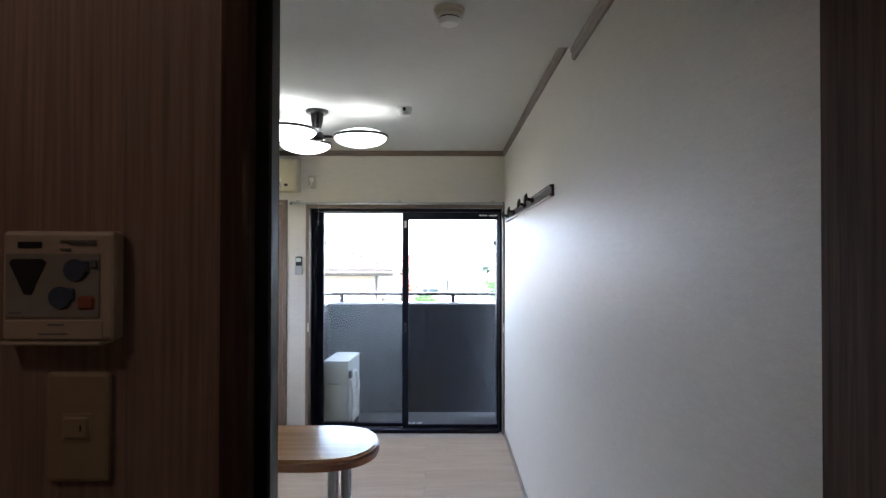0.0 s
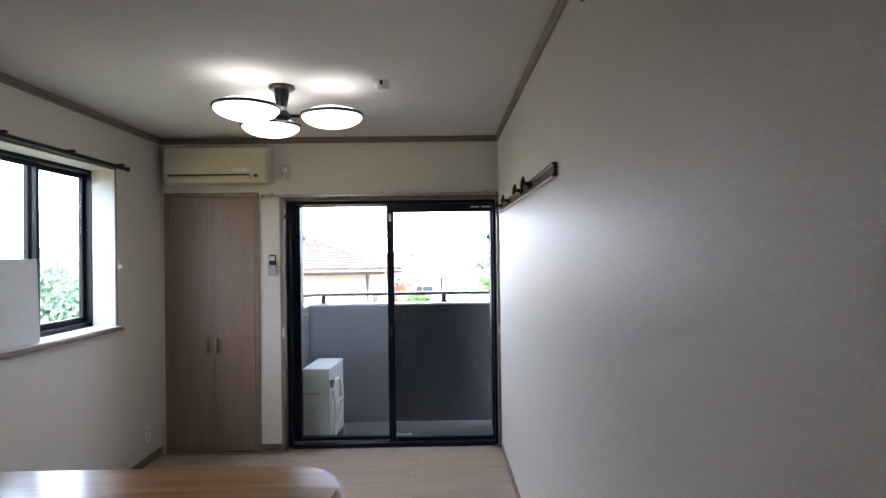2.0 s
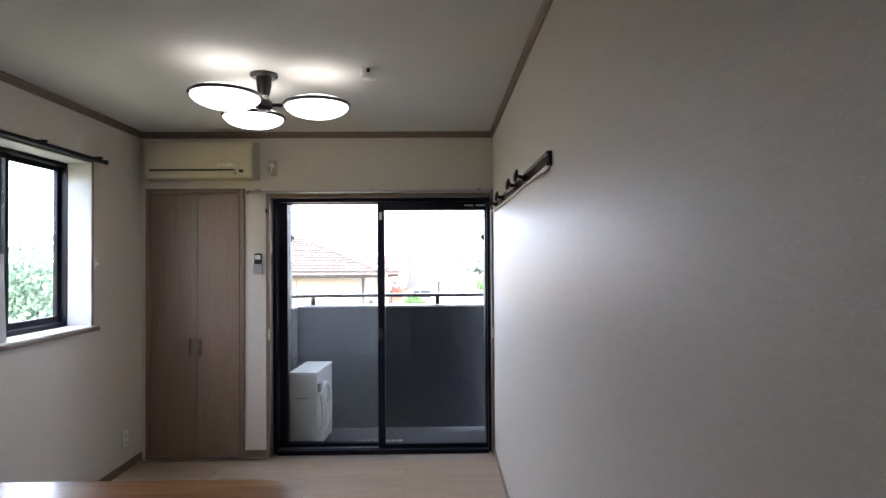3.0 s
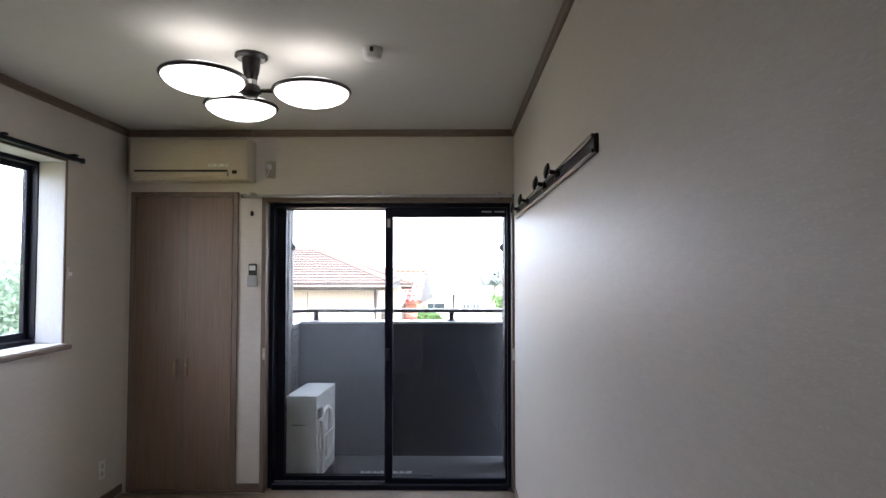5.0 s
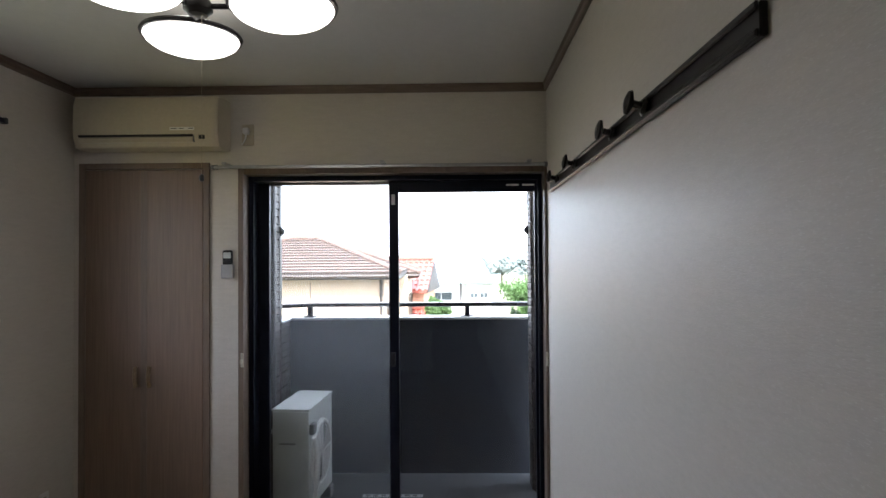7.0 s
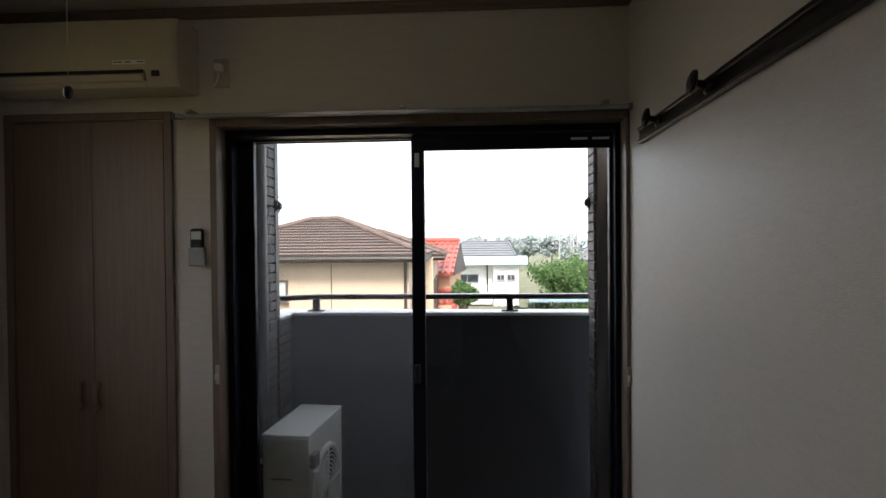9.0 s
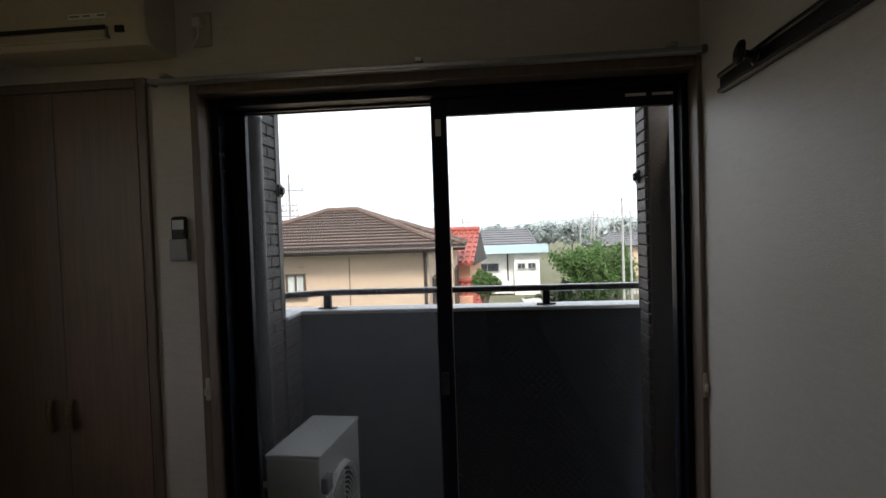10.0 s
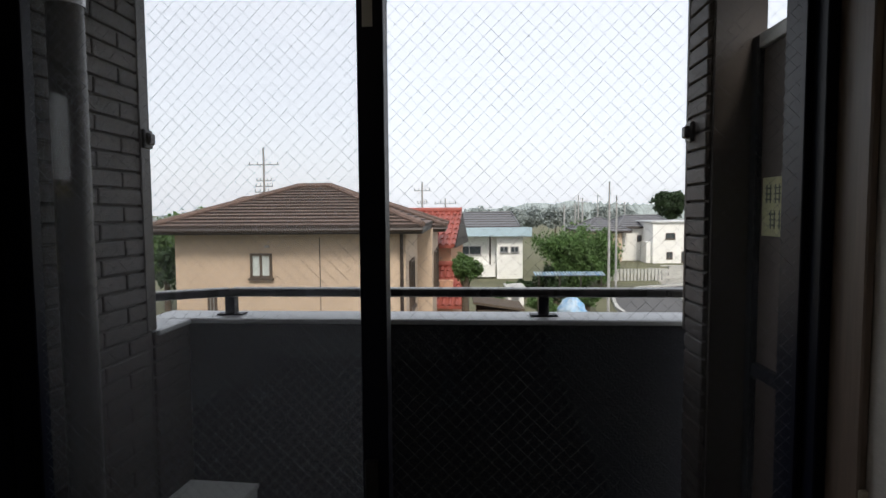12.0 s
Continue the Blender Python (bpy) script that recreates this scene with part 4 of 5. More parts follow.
pts = [(0.127 + 0.02 * math.sin(math.pi * i / 14), -0.20 + 0.012 * math.sin(2.0 * math.pi * i / 14), 0.50 - 0.43 * i / 14) for i in range(15)]
for p, q in zip(pts, pts[1:]):
    cyl(bm, p, q, 0.014, n=10)
part("hose", bm, M_WHITEP, ou, "white wrapped pipe", smooth=True)
for sy in (-0.19, 0.18):
    part("foot_block", B(-0.13, 0.13, sy - 0.035, sy + 0.035, 0, 0.07, 0.004), M_GREYP, ou, "grey plastic block")
mt = thing("floor_hatch", (-0.36, 5.47, -0.09), "pale metal escape hatch lid in the balcony floor", "hatch")
part("lid", B(-0.36, 0.36, -0.075, 0.085, 0, 0.012, 0.004), M_BALFLOOR, mt)
part("label_plate", B(-0.20, 0.20, -0.045, 0.0, 0.012, 0.015, 0.001), M_CAP, mt, "pale lettered plate")
for k in range(7):
    part("print_bar", B(-0.18 + 0.052 * k, -0.15 + 0.052 * k, -0.035, -0.010, 0.015, 0.0165), M_GREYP, mt)

# ---------------------------------------------------------------- outdoors
GZ = -3.0
structure("building_base", B(-2.24, XR + T, 0.0, 6.04, GZ - 0.1, -0.301), M_CONC, "grey lower storey under the flat", "wall")
SITE = pose(-0.1, 3.7, 0, 0, 0, 2.25) @ Matrix.Translation((0.1, -3.7, 0))
bm = bmesh.new()
bmesh.ops.create_grid(bm, x_segments=2, y_segments=2, size=900, matrix=Matrix.Translation((0, 500, GZ)))
structure("ground", bm, M_GROUND, "grassy ground reaching the horizon", "ground")


def ribbon(name, pts, width, z, material, label, category):
    bm = bmesh.new()
    row = []
    for i, p in enumerate(pts):
        a, b = Vector(pts[max(0, i - 1)]), Vector(pts[min(len(pts) - 1, i + 1)])
        d = (b - a).normalized()
        n = Vector((-d.y, d.x))
        row.append([bm.verts.new((*(Vector(p) + n * s * width / 2), z)) for s in (-1, 1)])
    for a, b in zip(row, row[1:]):
        bm.faces.new((a[0], a[1], b[1], b[0]))
    return structure(name, bm, material, label, category)


LANE = [(8.3, 12), (8.5, 22), (8.8, 30), (9.6, 34), (12.0, 37), (18.0, 39.5), (30.0, 42)]
ribbon("road", LANE, 3.2, GZ + 0.02, M_ROAD, "worn grey asphalt lane", "road")
ribbon("gravel_lot", [(14.0, 18), (15.2, 30), (17.0, 40), (19.0, 48)], 9.0, GZ + 0.012, M_GRAVEL, "pale gravel lot beside the lane", "ground")
for off in (-1.7, 1.7):
    bm = bmesh.new()
    for (xa, ya), (xb, yb) in zip(LANE, LANE[1:]):
        d = Vector((xb - xa, yb - ya, 0))
        m = Matrix.Translation(((xa + xb) / 2 + off, (ya + yb) / 2, GZ + 0.06)) @ Matrix.Rotation(math.atan2(d.y, d.x), 4, "Z") @ Matrix.Diagonal((d.length, 0.16, 0.16, 1))
        bmesh.ops.create_cube(bm, size=1, matrix=m)
    structure("kerb", bm, M_KERB, "pale concrete kerb along the lane", "kerb")


def window_part(parent, face, u0, u1, z0, z1, plane, frame=None, curtain=False):
    """A framed window on a wall: face 'y' looks towards -y, face 'x' towards +x."""
    fm = frame or M_FRAME
    w = 0.05
    s = -1 if face == "y" else 1

    def slab(a, b, c, d, p0, p1):
        lo, hi = sorted((plane + s * p0, plane + s * p1))
        return B(a, b, lo, hi, c, d) if face == "y" else B(lo, hi, a, b, c, d)
    wd = part("window", slab(u0, u1, z0, z0 + w, 0.0, 0.06), fm, parent)
    part("frame", slab(u0, u1, z1 - w, z1, 0.0, 0.06), fm, wd)
    for a in (u0, (u0 + u1) / 2 - w / 2, u1 - w):
        part("frame", slab(a, a + w, z0 + w, z1 - w, 0.0, 0.055), fm, wd)
    part("pane", slab(u0 + w, u1 - w, z0 + w, z1 - w, 0.0, 0.02), M_CURT if curtain else M_PANE, wd)
    part("sill", slab(u0 - 0.04, u1 + 0.04, z0 - 0.05, z0, 0.0, 0.09), fm, wd)


def hip_roof(parent, x0, x1, y0, y1, z, rise, material, courses, ridge=None):
    """A hipped roof in overlapping courses; each course of the front and the sides is a piece."""
    half = (y1 - y0) / 2
    rx0, rx1 = ridge or (x0 + half, x1 - half)
    ym = (y0 + y1) / 2
    ring0 = [Vector((x0, y0, z)), Vector((x1, y0, z)), Vector((x1, y1, z)), Vector((x0, y1, z))]
    top = [Vector((rx0, ym, z + rise)), Vector((rx1, ym, z + rise)), Vector((rx1, ym, z + rise)), Vector((rx0, ym, z + rise))]
    for k in range(courses):
        a, b = k / courses, (k + 1.12) / courses
        b = min(b, 1.0)
        for i in range(4):
            j = (i + 1) % 4
            bm = bmesh.new()
            lift = Vector((0, 0, 0.045))
            p = [ring0[i].lerp(top[i], a) + lift, ring0[j].lerp(top[j], a) + lift, ring0[j].lerp(top[j], b), ring0[i].lerp(top[i], b)]
            q = [v - Vector((0, 0, 0.07)) for v in p]
            vp, vq = [bm.verts.new(v) for v in p], [bm.verts.new(v) for v in q]
            bm.faces.new(vp)
            bm.faces.new(list(reversed(vq)))
            for u in range(4):
                w = (u + 1) % 4
                # the front butt face takes the painted shadow-line colour
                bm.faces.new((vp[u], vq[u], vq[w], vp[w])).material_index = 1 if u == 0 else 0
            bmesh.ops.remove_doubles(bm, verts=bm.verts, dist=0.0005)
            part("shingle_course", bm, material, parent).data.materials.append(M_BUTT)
    bm = bmesh.new()
    for a, b in ((ring0[0], top[0]), (ring0[1], top[1]), (ring0[2], top[2]), (ring0[3], top[3]), (top[0], top[1])):
        cyl(bm, a + Vector((0, 0, 0.04)), b + Vector((0, 0, 0.05)), 0.07, n=8)
    part("ridge_cap", bm, material, parent)
    part("fascia", B(x0 + 0.02, x1 - 0.02, y0 + 0.02, y1 - 0.02, z - 0.16, z - 0.02), M_FASCIA, parent, "dark brown eaves board")
    part("gutter", C((x0, y0 - 0.05, z - 0.07), (x1, y0 - 0.05, z - 0.07), 0.045, n=8), M_FASCIA, parent)


h1 = thing("house", (0, 0, GZ), "beige stucco house with a brown hipped shingle roof", "house")
g = -GZ
part("wall", B(-6.33, -1.22, 16.5, 20.3, 0, 1.09 + g), M_BEIGE, h1)
hip_roof(h1, -6.62, -0.80, 15.95, 20.85, 1.15 + g, 0.93, M_BROWNROOF, 13, (-4.02, -3.26))
window_part(h1, "y", -4.65, -4.17, 0.02 + g, 0.56 + g, 16.5, curtain=True)
window_part(h1, "y", -5.62, -5.42, -1.3 + g, -0.28 + g, 16.5, curtain=True)
part("downpipe", C((-1.30, 16.44, 0), (-1.30, 16.44, 1.05 + g), 0.04, n=10), M_FASCIA, h1)
part("wall_joint", B(-3.12, -3.10, 16.494, 16.5, 0.02, 0.9 + g), M_FASCIA, h1)
part("vent_cap", B(-4.32, -4.22, 16.44, 16.5, 0.68 + g, 0.74 + g, 0.01), M_ALU, h1)
part("wall", B(-2.8, -0.80, 20.31, 25.0, 0, 0.98 + g), M_BEIGE, h1)
hip_roof(h1, -4.4, -0.42, 20.9, 25.4, 1.02 + g, 0.80, M_BROWNROOF, 9, (-3.0, -2.75))
window_part(h1, "x", 21.2, 22.2, -1.0 + g, 0.25 + g, -0.80)
window_part(h1, "x", 22.9, 24.3, -1.0 + g, 0.25 + g, -0.80)
window_part(h1, "x", 17.4, 18.6, -0.9 + g, 0.3 + g, -1.22)


def gable_tiles(parent, x0, x1, y0, y1, z, rise, material, rows):
    """A gable roof, ridge along x... two slopes towards -y and +y, in rows of round tiles on the front."""
    ym = (y0 + y1) / 2
    bm = bmesh.new()
    for s, ya in ((1, y0), (-1, y1)):
        p = [Vector((x0, ya, z)), Vector((x1, ya, z)), Vector((x1, ym, z + rise)), Vector((x0, ym, z + rise))]
        vp, vq = [bm.verts.new(v) for v in p], [bm.verts.new(v - Vector((0, 0, 0.10))) for v in p]
        bm.faces.new(vp)
        bm.faces.new(list(reversed(vq)))
        for u in range(4):
            bm.faces.new((vp[u], vq[u], vq[(u + 1) % 4], vp[(u + 1) % 4]))
    part("roof", bm, material, parent)
    n = int((x1 - x0) / 0.22)
    for i in range(n + 1):
        x = x0 + (x1 - x0) * i / n
        for k in range(rows):
            a, b = Vector((x, y0, z + 0.01)).lerp(Vector((x, ym, z + rise + 0.01)), k / rows), Vector((x, y0, z - 0.02)).lerp(Vector((x, ym, z + rise - 0.02)), (k + 1.05) / rows)
            part("tile", C(a, b, 0.075, 0.06, 8), material, parent)
    part("ridge", C((x0 - 0.05, ym, z + rise + 0.05), (x1 + 0.05, ym, z + rise + 0.05), 0.11, n=10), material, parent)


hb = thing("house", (0, 0, GZ), "house with a brown roof behind the beige one", "house")
part("wall", B(-10.2, -7.6, 27.6, 31.5, 0, 1.2 + g), M_BEIGE, hb)
hip_roof(hb, -10.7, -7.1, 27.2, 31.9, 1.25 + g, 0.85, M_BROWNROOF, 6, (-9.6, -8.4))

h2 = thing("house", (0, 0, GZ), "salmon stucco house with red glazed tile roofs", "house")
h2.matrix_world = SITE @ pose(-0.25, 25.1, GZ, 0, 0, -7) @ Matrix.Translation((-0.02, -25.1, 0))
part("wall", B(-1.9, -0.12, 25.6, 29.5, 0, 0.25 + g), M_SALMON, h2)
gable_tiles(h2, -2.3, 0.02, 25.1, 30.2, 0.22 + g, 1.25, M_REDROOF, 7)
bm = bmesh.new()
vs = [bm.verts.new(v) for v in ((0.03, 25.3, 0.12 + g), (0.03, 30.0, 0.12 + g), (0.03, 27.65, 1.40 + g))]
f = bm.faces.new(vs)
r = bmesh.ops.extrude_face_region(bm, geom=[f])
bmesh.ops.translate(bm, verts=[v for v in r["geom"] if isinstance(v, bmesh.types.BMVert)], vec=(0.06, 0, 0))
part("gable_board", bm, M_FASCIA, h2, "dark gable board")
part("wall", B(-0.9, 0.15, 23.9, 25.59, 0, -0.95 + g), M_SALMON, h2)
gable_tiles(h2, -1.0, 0.55, 23.4, 26.4, -1.75 + g, 1.25, M_REDROOF, 6)

hy = thing("house", (0, 0, GZ), "yellow stucco house beside the building", "house")
part("wall", B(-13.0, -7.5, -11.0, -0.5, 0, 1.95 + g), M_YELLOW, hy)
part("roof_edge", B(-13.1, -7.4, -11.1, -0.4, 1.951 + g, 2.03 + g, 0.01), M_FASCIA, hy, "dark flat roof edge")
window_part(hy, "x", -6.5, -4.8, -1.0 + g, 0.2 + g, -7.5)

h3 = thing("house", (0, 0, GZ), "white sided house with a pale blue flat roof", "house")
part("wall", B(-0.6, 4.25, 43.0, 50.0, 0, -0.12 + g), M_WHITEWALL, h3)
part("wall", B(2.5, 4.2, 42.2, 42.99, 0, -0.14 + g), M_WHITEWALL, h3)
part("roof", B(-0.9, 4.75, 41.7, 50.4, -0.10 + g, 0.10 + g, 0.02), M_BLUEROOF, h3)
part("roof_edge", B(-0.9, 4.75, 41.64, 41.7, -0.18 + g, 0.42 + g, 0.02), M_BLUEROOF, h3, "pale blue sheet parapet")
window_part(h3, "y", -0.1, 1.5, -1.45 + g, -0.85 + g, 43.0, M_ALU)
window_part(h3, "y", 2.7, 3.25, -1.25 + g, -0.85 + g, 42.2, M_ALU)
window_part(h3, "y", 3.4, 3.95, -1.25 + g, -0.85 + g, 42.2, M_ALU)
part("downpipe", C((2.1, 42.9, 0), (2.1, 42.9, -0.2 + g), 0.05, n=8), M_FASCIA, h3)
part("balcony", B(-0.5, 2.4, 42.3, 42.99, 0.1, 0.9, 0.02), M_WHITEWALL, h3)
h3b = thing("house", (0, 0, GZ), "house with a grey slate roof behind the white one", "house")
part("wall", B(-0.3, 4.4, 52.0, 58.0, 0, 0.2 + g), M_WHITEWALL, h3b)
hip_roof(h3b, -0.7, 5.0, 51.5, 58.5, 0.2 + g, 1.15, M_GREYROOF, 6, (0.6, 4.6))

h4 = thing("house", (0, 0, GZ), "beige house with a grey hipped roof", "house")
part("wall", B(11.3, 14.3, 55, 61, 0, -0.35 + g), M_BEIGE, h4)
hip_roof(h4, 10.8, 15.0, 54.5, 61.5, -0.32 + g, 1.1, M_GREYROOF, 6, (12.6, 13.2))
window_part(h4, "y", 12.6, 13.4, -1.4 + g, -0.8 + g, 55.0)
h5 = thing("house", (0, 0, GZ), "white two-storey house with a grey roof", "house")
part("wall", B(14.5, 17.2, 56, 62, 0, -0.02 + g), M_WHITEWALL, h5)
hip_roof(h5, 14.1, 19.5, 55.6, 62.4, 0.02 + g, 0.95, M_GREYROOF, 6, (15.6, 18.6))
window_part(h5, "y", 15.9, 16.5, -1.3 + g, -0.75 + g, 56.0)
h6 = thing("house", (0, 0, GZ), "white cubic house with small square windows", "house")
part("wall", B(16.3, 21.5, 53, 60, 0, 0.42 + g), M_WHITEWALL, h6)
part("roof_edge", B(16.1, 21.7, 52.8, 60.2, 0.42 + g, 0.56 + g, 0.02), M_CAP, h6)
for u0, u1, z0, z1 in ((17.35, 18.15, -0.95, -0.45), (17.45, 17.95, -2.6, -2.05), (18.7, 19.2, -2.9, -2.0)):
    window_part(h6, "y", u0, u1, z0 + g, z1 + g, 53.0)
part("porch", B(15.9, 16.29, 53.4, 55.0, 0, -1.2 + g, 0.02), M_WHITEWALL, h6)
fence = thing("garden_fence", (0, 0, GZ), "pale garden fence beside the lane", "fence")
for k in range(16):
    part("slat", B(9.6 + 0.22 * k, 9.74 + 0.22 * k, 40.9, 41.0, 0, 0.75), M_KERB, fence)
part("rail", B(9.55, 13.1, 41.001, 41.06, 0.5, 0.58), M_KERB, fence)
gw = thing("garden_wall", (0, 0, GZ), "low pale concrete block wall behind the lane", "wall")
for k in range(12):
    for r in range(4):
        part("block", B(13.3 + 0.8 * k + 0.4 * (r % 2), 14.09 + 0.8 * k + 0.4 * (r % 2), 42.0, 42.15, 0.2 * r, 0.2 * r + 0.195), M_KERB, gw)
part("coping", B(13.2, 23.4, 41.97, 42.18, 0.80, 0.86), M_KERB, gw)
sh = thing("shed_roof", (0, 0, GZ), "blue corrugated sheet roof on low walls", "shed")
for k in range(4):
    part("post", B(4.0 + 1.05 * k, 4.06 + 1.05 * k, 33.2, 33.26, 0, -1.83 + g), M_FASCIA, sh)
part("beam", B(3.85, 7.3, 33.15, 33.3, -1.83 + g, -1.77 + g), M_FASCIA, sh)
for k in range(24):
    x = 3.85 + 0.148 * k
    part("roof_sheet", C((x, 32.9, -1.76 + g), (x, 33.7, -1.68 + g), 0.042, n=8), M_BLUEROOF if k % 3 else M_TARP, sh)
tp = thing("tarpaulin_heap", (3.9, 24.0, GZ), "bright blue tarpaulin over a heap", "tarpaulin")
bm = bmesh.new()
bmesh.ops.create_uvsphere(bm, u_segments=40, v_segments=20, radius=1.0, matrix=Matrix.Diagonal((0.68, 0.6, 1.5, 1)))
for v in bm.verts:
    v.co += Vector((0.10, 0.10, 0.10)) * noise.noise(v.co * 3.0) + v.co * 0.08 * noise.noise(v.co * 7.0)
    v.co.z = max(v.co.z, 0.0)
part("cover", bm, M_TARP, tp, smooth=True)
gs = thing("garden_shed", (0, 0, GZ), "low dark sloping roof of a garden shed", "shed")
bm = B(0.6, 2.1, 24.0, 25.6, 0, 1.0)
part("wall", bm, M_BARK, gs)
bm = B(0.45, 2.25, 23.9, 25.7, 1.0, 1.08)
bmesh.ops.rotate(bm, verts=bm.verts, cent=(1.3, 24.8, 1.04), matrix=Matrix.Rotation(radians(8), 3, "Y"))
bmesh.ops.translate(bm, verts=bm.verts, vec=(0, 0, 0.11))
part("roof", bm, M_BARK, gs)


def pole(x, y, top, r, arms=(), label="grey concrete utility pole with crossarms"):
    e = thing("utility_pole", (x, y, GZ), label, "utility pole", "utility poles")
    part("pole", C((0, 0, 0), (0, 0, top - GZ), r * 1.3, r * 0.8, 12), M_POLE, e, smooth=True)
    for z, half in arms:
        a = part("crossarm", B(-half, half, -0.02, 0.02, z - GZ - 0.022, z - GZ + 0.022), M_POLE, e)
        for k in (-1, -0.45, 0.45, 1):
            part("insulator", C((k * half * 0.92, 0, z - GZ + 0.03), (k * half * 0.92, 0, z - GZ + 0.14), 0.03, 0.02, 8), M_POLE, a)
    return e


pole(6.18, 28.0, 2.64, 0.05, label="slim grey steel pole beside the lane")
pole(8.1, 34.0, 2.25, 0.05, label="slim grey steel pole beside the lane")
pole(-8.8, 30.0, 4.4, 0.06, ((3.62, 0.70), (2.9, 0.35), (2.65, 0.4), (2.4, 0.45)))
pole(-1.9, 34.0, 3.0, 0.06, ((2.55, 0.42), (1.9, 0.25)))
pole(-0.75, 36.0, 2.2, 0.05, ((1.9, 0.6),))
for x, y, z in ((11.5, 60, 3.0), (12.1, 61, 2.7), (10.15, 60, 2.1), (17.6, 66, 2.4), (13.2, 70, 2.3), (20.5, 90, 4.0)):
    pole(x, y, z, 0.08, ((z - 0.4, 0.5),))


def tree(name, at, crown, n_clumps, leaves, size, material, label, seed):
    """Trunk, limbs, and a crown of clumps of small leaves with gaps."""
    rnd = np.random.RandomState(seed)
    e = thing(name, at, label, "tree")
    cx, cz, rx, ry, rz = crown
    bm = C((0, 0, 0), (cx * 0.5, 0, cz), 0.16, 0.08, 10)
    tips = []
    lobes = []
    for k in range(18):
        u = rnd.normal(size=3)
        u /= np.linalg.norm(u)
        lobes.append((u * rnd.uniform(0.15, 0.72), rnd.uniform(0.28, 0.48)))
    for k in range(n_clumps):
        mid, reach = lobes[rnd.randint(18)]
        u = rnd.normal(size=3)
        u *= rnd.uniform(0.4, 1.0) ** 0.4 * reach / np.linalg.norm(u)
        q = mid + u
        tips.append((cx + q[0] * rx, q[1] * ry, cz + q[2] * rz))
    for t in tips[:: max(1, n_clumps // 14)]:
        cyl(bm, (cx * 0.4, 0, cz * 0.75), t, 0.05, 0.015, 6)
    part("trunk", bm, M_BARK, e)
    tips = np.array(tips)
    c = np.repeat(tips, leaves, axis=0)
    c = c + rnd.normal(size=c.shape) * np.array([rx, ry, rz]) * 0.09
    m = len(c)
    a = rnd.normal(size=(m, 3))
    a /= np.linalg.norm(a, axis=1)[:, None]
    b = np.cross(a, rnd.normal(size=(m, 3)))
    b /= np.linalg.norm(b, axis=1)[:, None]
    s = size * rnd.uniform(0.6, 1.3, size=(m, 1))
    v = np.stack([c - a * s, c + b * s * 0.55, c + a * s, c - b * s * 0.55], axis=1).reshape(-1, 3)
    me = bpy.data.meshes.new("crown")
    me.from_pydata(v.tolist(), [], [(4 * i, 4 * i + 1, 4 * i + 2, 4 * i + 3) for i in range(m)])
    me.materials.append(material)
    ob = new("crown", me)
    ob.parent = e
    ob["kind"] = "stuff"
    return e


tree("tree", (6.55, 37.5, GZ), (0, 1.9, 2.45, 2.0, 2.1), 420, 60, 0.10, M_LEAF, "broad leafy green garden tree", 3)
tree("tree", (8.6, 39.5, GZ), (0, 1.3, 1.5, 1.2, 1.2), 150, 40, 0.10, M_LEAF, "round leafy green garden tree", 4)
tree("tree", (4.9, 36.0, GZ), (0, 0.6, 0.9, 0.8, 0.7), 70, 36, 0.12, M_LEAF2, "low dark green garden tree", 5)
tree("tree", (0.14, 20.5, GZ), (0, 2.85, 0.46, 0.44, 0.46), 160, 40, 0.045, M_LEAF, "small clipped green garden tree", 6)
tree("tree", (3.2, 26.5, GZ), (0, 0.8, 0.8, 0.8, 0.55), 50, 36, 0.07, M_LEAF, "low green garden shrub", 7)
tree("tree", (1.2, 27.5, GZ), (0, 0.7, 0.7, 0.7, 0.6), 50, 36, 0.07, M_LEAF, "low green garden shrub", 12)
tree("tree", (31.5, 90, GZ), (0, 5.0, 2.9, 2.5, 2.4), 120, 40, 0.26, M_LEAF2, "dark green pine far behind the houses", 8)
tree("tree", (-13.4, 30, GZ), (0, 3.3, 2.6, 2.2, 1.5), 160, 40, 0.14, M_LEAF, "leafy tree behind the beige house", 9)
tree("tree", (-10.5, 27, GZ), (0, 2.2, 2.0, 1.5, 1.6), 120, 36, 0.13, M_LEAF2, "dark leafy tree behind the beige house", 10)
tree("tree", (-8.9, 12.6, GZ), (0, 2.9, 2.8, 3.0, 2.0), 620, 110, 0.06, M_LEAF3, "leafy tree outside the side window", 11)

for k, (x, y) in enumerate(((4.5, 31.0), (5.7, 29.8), (3.3, 33.5), (2.6, 31.5))):
    tree("shrub", (x, y, GZ), (0, 0.6, 0.75, 0.6, 0.5), 40, 34, 0.07, M_LEAF if k % 2 else M_LEAF2, "low green shrub in the gardens", 30 + k)
# Far trees share the hill colour, so haze is painted on them too.
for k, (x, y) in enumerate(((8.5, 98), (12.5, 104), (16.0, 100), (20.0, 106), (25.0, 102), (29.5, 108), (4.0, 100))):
    tree("tree", (x, y, GZ), (0, 3.3, 3.0, 1.8, 2.3), 130, 36, 0.22, M_HILL, "leafy tree far behind the houses, haze in its colour", 50 + k)
gst = thing("garden_store", (0, 0, GZ), "small white garden store with a flat roof", "shed")
part("wall", B(2.2, 2.9, 30.0, 31.5, 0, 0.95), M_WHITEWALL, gst)
part("roof", B(2.1, 3.0, 29.9, 31.6, 0.951, 1.02, 0.01), M_KERB, gst)
part("door", B(2.35, 2.7, 29.98, 30.0, 0.02, 0.85, 0.004), M_ALU, gst)

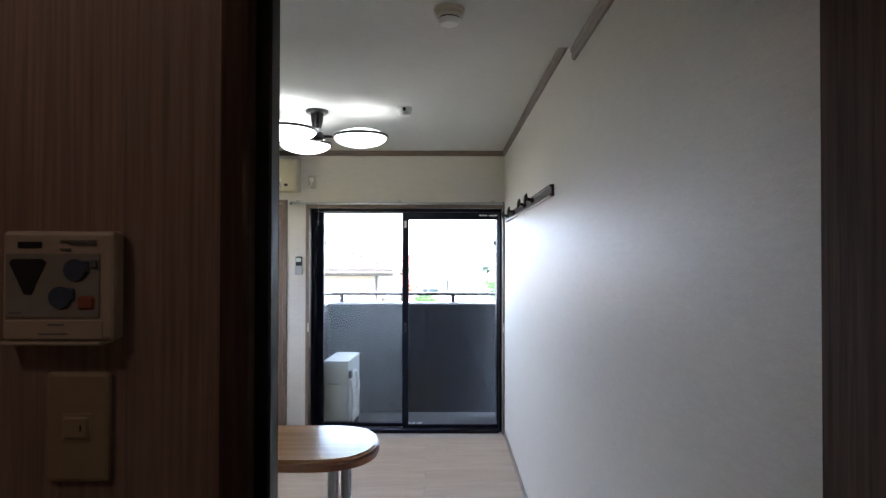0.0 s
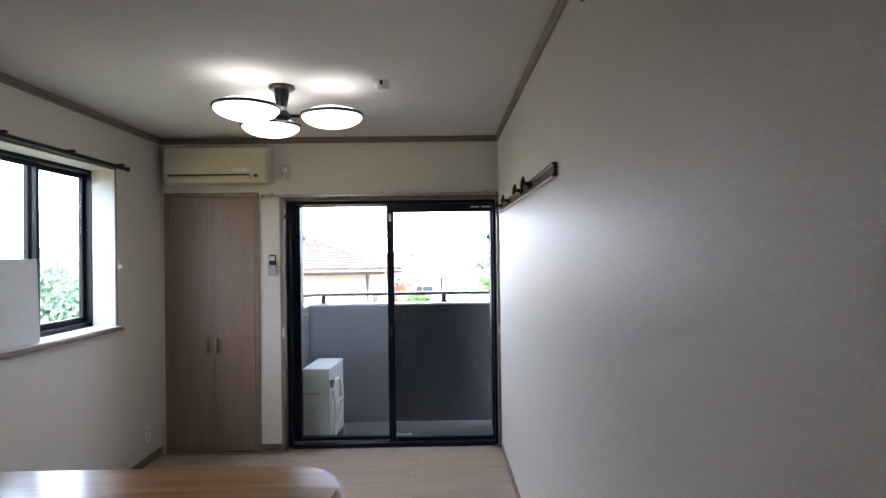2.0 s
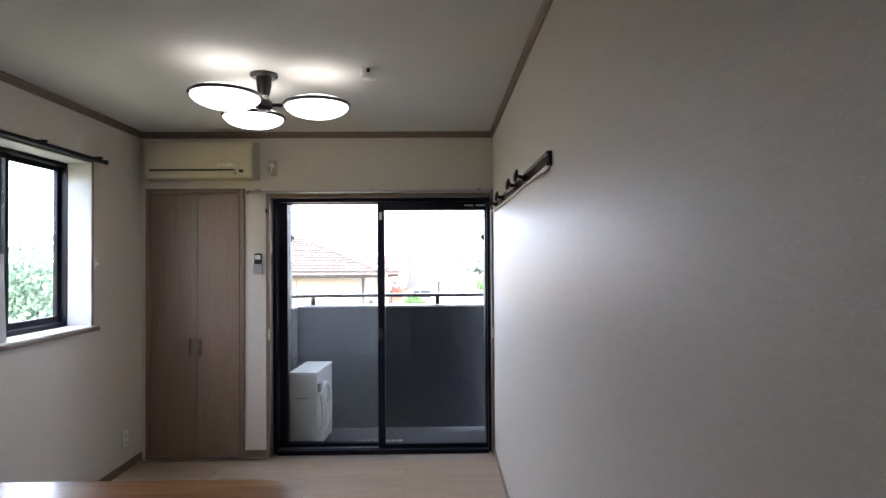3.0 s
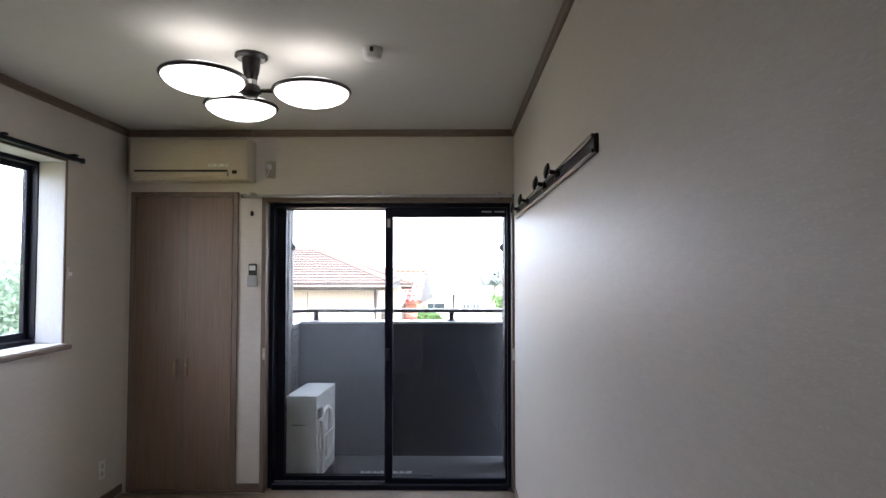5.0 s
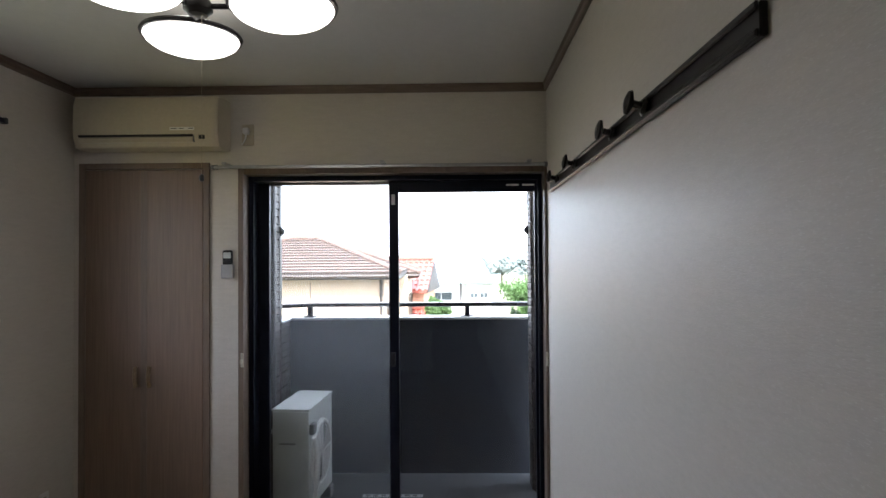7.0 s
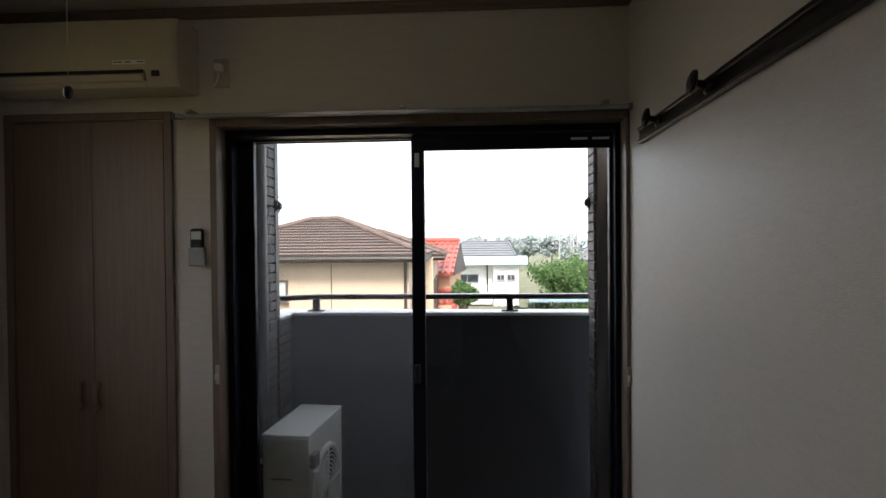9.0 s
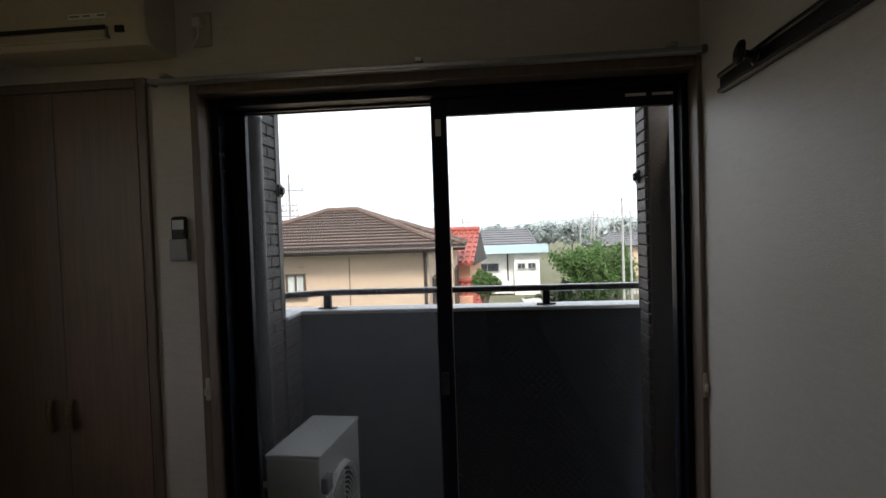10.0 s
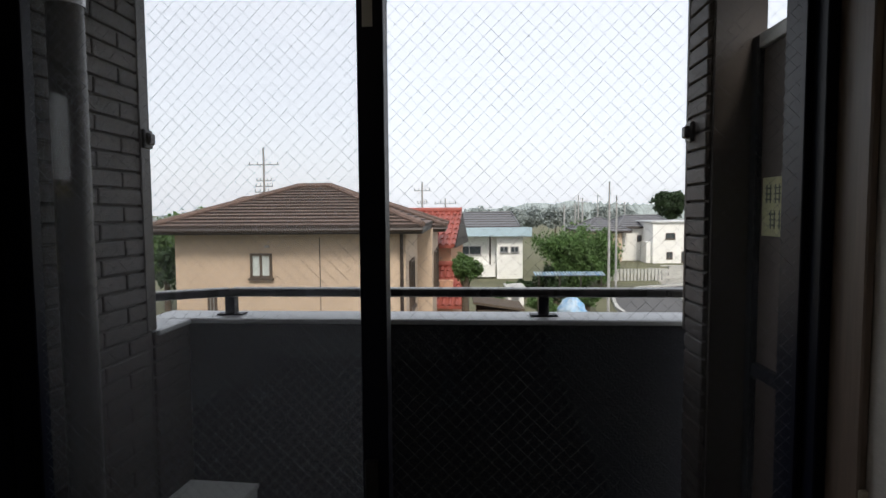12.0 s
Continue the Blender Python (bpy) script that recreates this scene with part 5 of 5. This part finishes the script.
# wooded hills on the horizon
rnd = random.Random(5)
bm = bmesh.new()
prev = None
for i in range(721):
    x = -160 + 0.8 * i
    h = 5.0 * math.exp(-((x - 55) / 34.0) ** 2) + 3.2 * math.exp(-((x - 105) / 40.0) ** 2) + 1.2 * math.exp(-((x - 15) / 25.0) ** 2) + 1.6 * noise.noise((x * 0.09, 0, 0)) + 1.6 * noise.noise((x * 0.5, 3, 0)) + 1.5 * noise.noise((x * 1.13, 5, 0))
    cur = [bm.verts.new((x, 300 + 4 * noise.noise((x * 0.3, 7, 0)), GZ)), bm.verts.new((x, 304, GZ + 0.6 * (3.2 + h) + noise.noise((x * 0.6, 1, 0)))), bm.verts.new((x, 312, max(GZ + 0.5, 0.6 + h)))]
    if prev:
        for a in range(2):
            bm.faces.new((prev[a], cur[a], cur[a + 1], prev[a + 1]))
    prev = cur
structure("backdrop", bm, M_HILL, "wooded hills on the horizon, haze in their colour", "hills")

# ---------------------------------------------------------------- pieces: floor planks and brick tiles
floor_ob = bpy.data.objects["floor"]


def shared_box(name, x, y, z, bev, material):
    return mesh_of(name, B(-x / 2, x / 2, -y / 2, y / 2, -z / 2, z / 2, bev), material)


def piece(name, me, at, parent):
    ob = new(name, me)
    ob.parent = parent
    ob.location = at
    return ob


plank_a = shared_box("plank", 1.3325, 0.1490, 0.012, 0.0006, M_FLOOR)
plank_b = shared_box("plank", 0.6625, 0.1490, 0.012, 0.0006, M_FLOOR)
y, k = YN + 0.075, 0
while y < YB - 0.02:
    if k % 2:
        for x in (-1.4235, -0.0905):
            piece("plank", plank_a, (x, y, -0.006), floor_ob)
    else:
        for me, x in ((plank_b, -1.7585), (plank_a, -0.7575), (plank_b, 0.2435)):
            piece("plank", me, (x, y, -0.006), floor_ob)
    y += 0.1495
    k += 1
hall = shared_box("plank", 1.67, 0.1490, 0.012, 0.0006, M_FLOOR)
y = YN - 0.075
while y > -2.35:
    piece("plank", hall, (-0.263, y, -0.006), floor_ob)
    y -= 0.1495

def brick_size(length):
    return shared_box("brick", 0.013, length, PITCH - 0.007, 0.003, M_BRICK)


brick_long, brick_half, brick_end = brick_size(0.226), brick_size(0.110), brick_size(0.150)
rows = int((PZ1 - PZ0) / PITCH)
for r in range(rows):
    z = PZ0 + PITCH * (r + 0.5)
    jit = 0.0012 * math.sin(r * 12.9)
    ys = ((brick_long, 5.166), (brick_long, 5.398), (brick_half, 5.572)) if r % 2 else ((brick_half, 5.108), (brick_long, 5.282), (brick_long, 5.514))
    for k, (me, yy) in enumerate(ys):
        piece("brick", me, (BX - 0.006 + jit * (k - 1), yy, z), pierL)
    if z < 1.03:
        piece("brick", brick_long, (BX - 0.006 + jit, 5.770, z), pierL)
    piece("brick", brick_end, (0.582 + jit, 5.638, z), pierR)
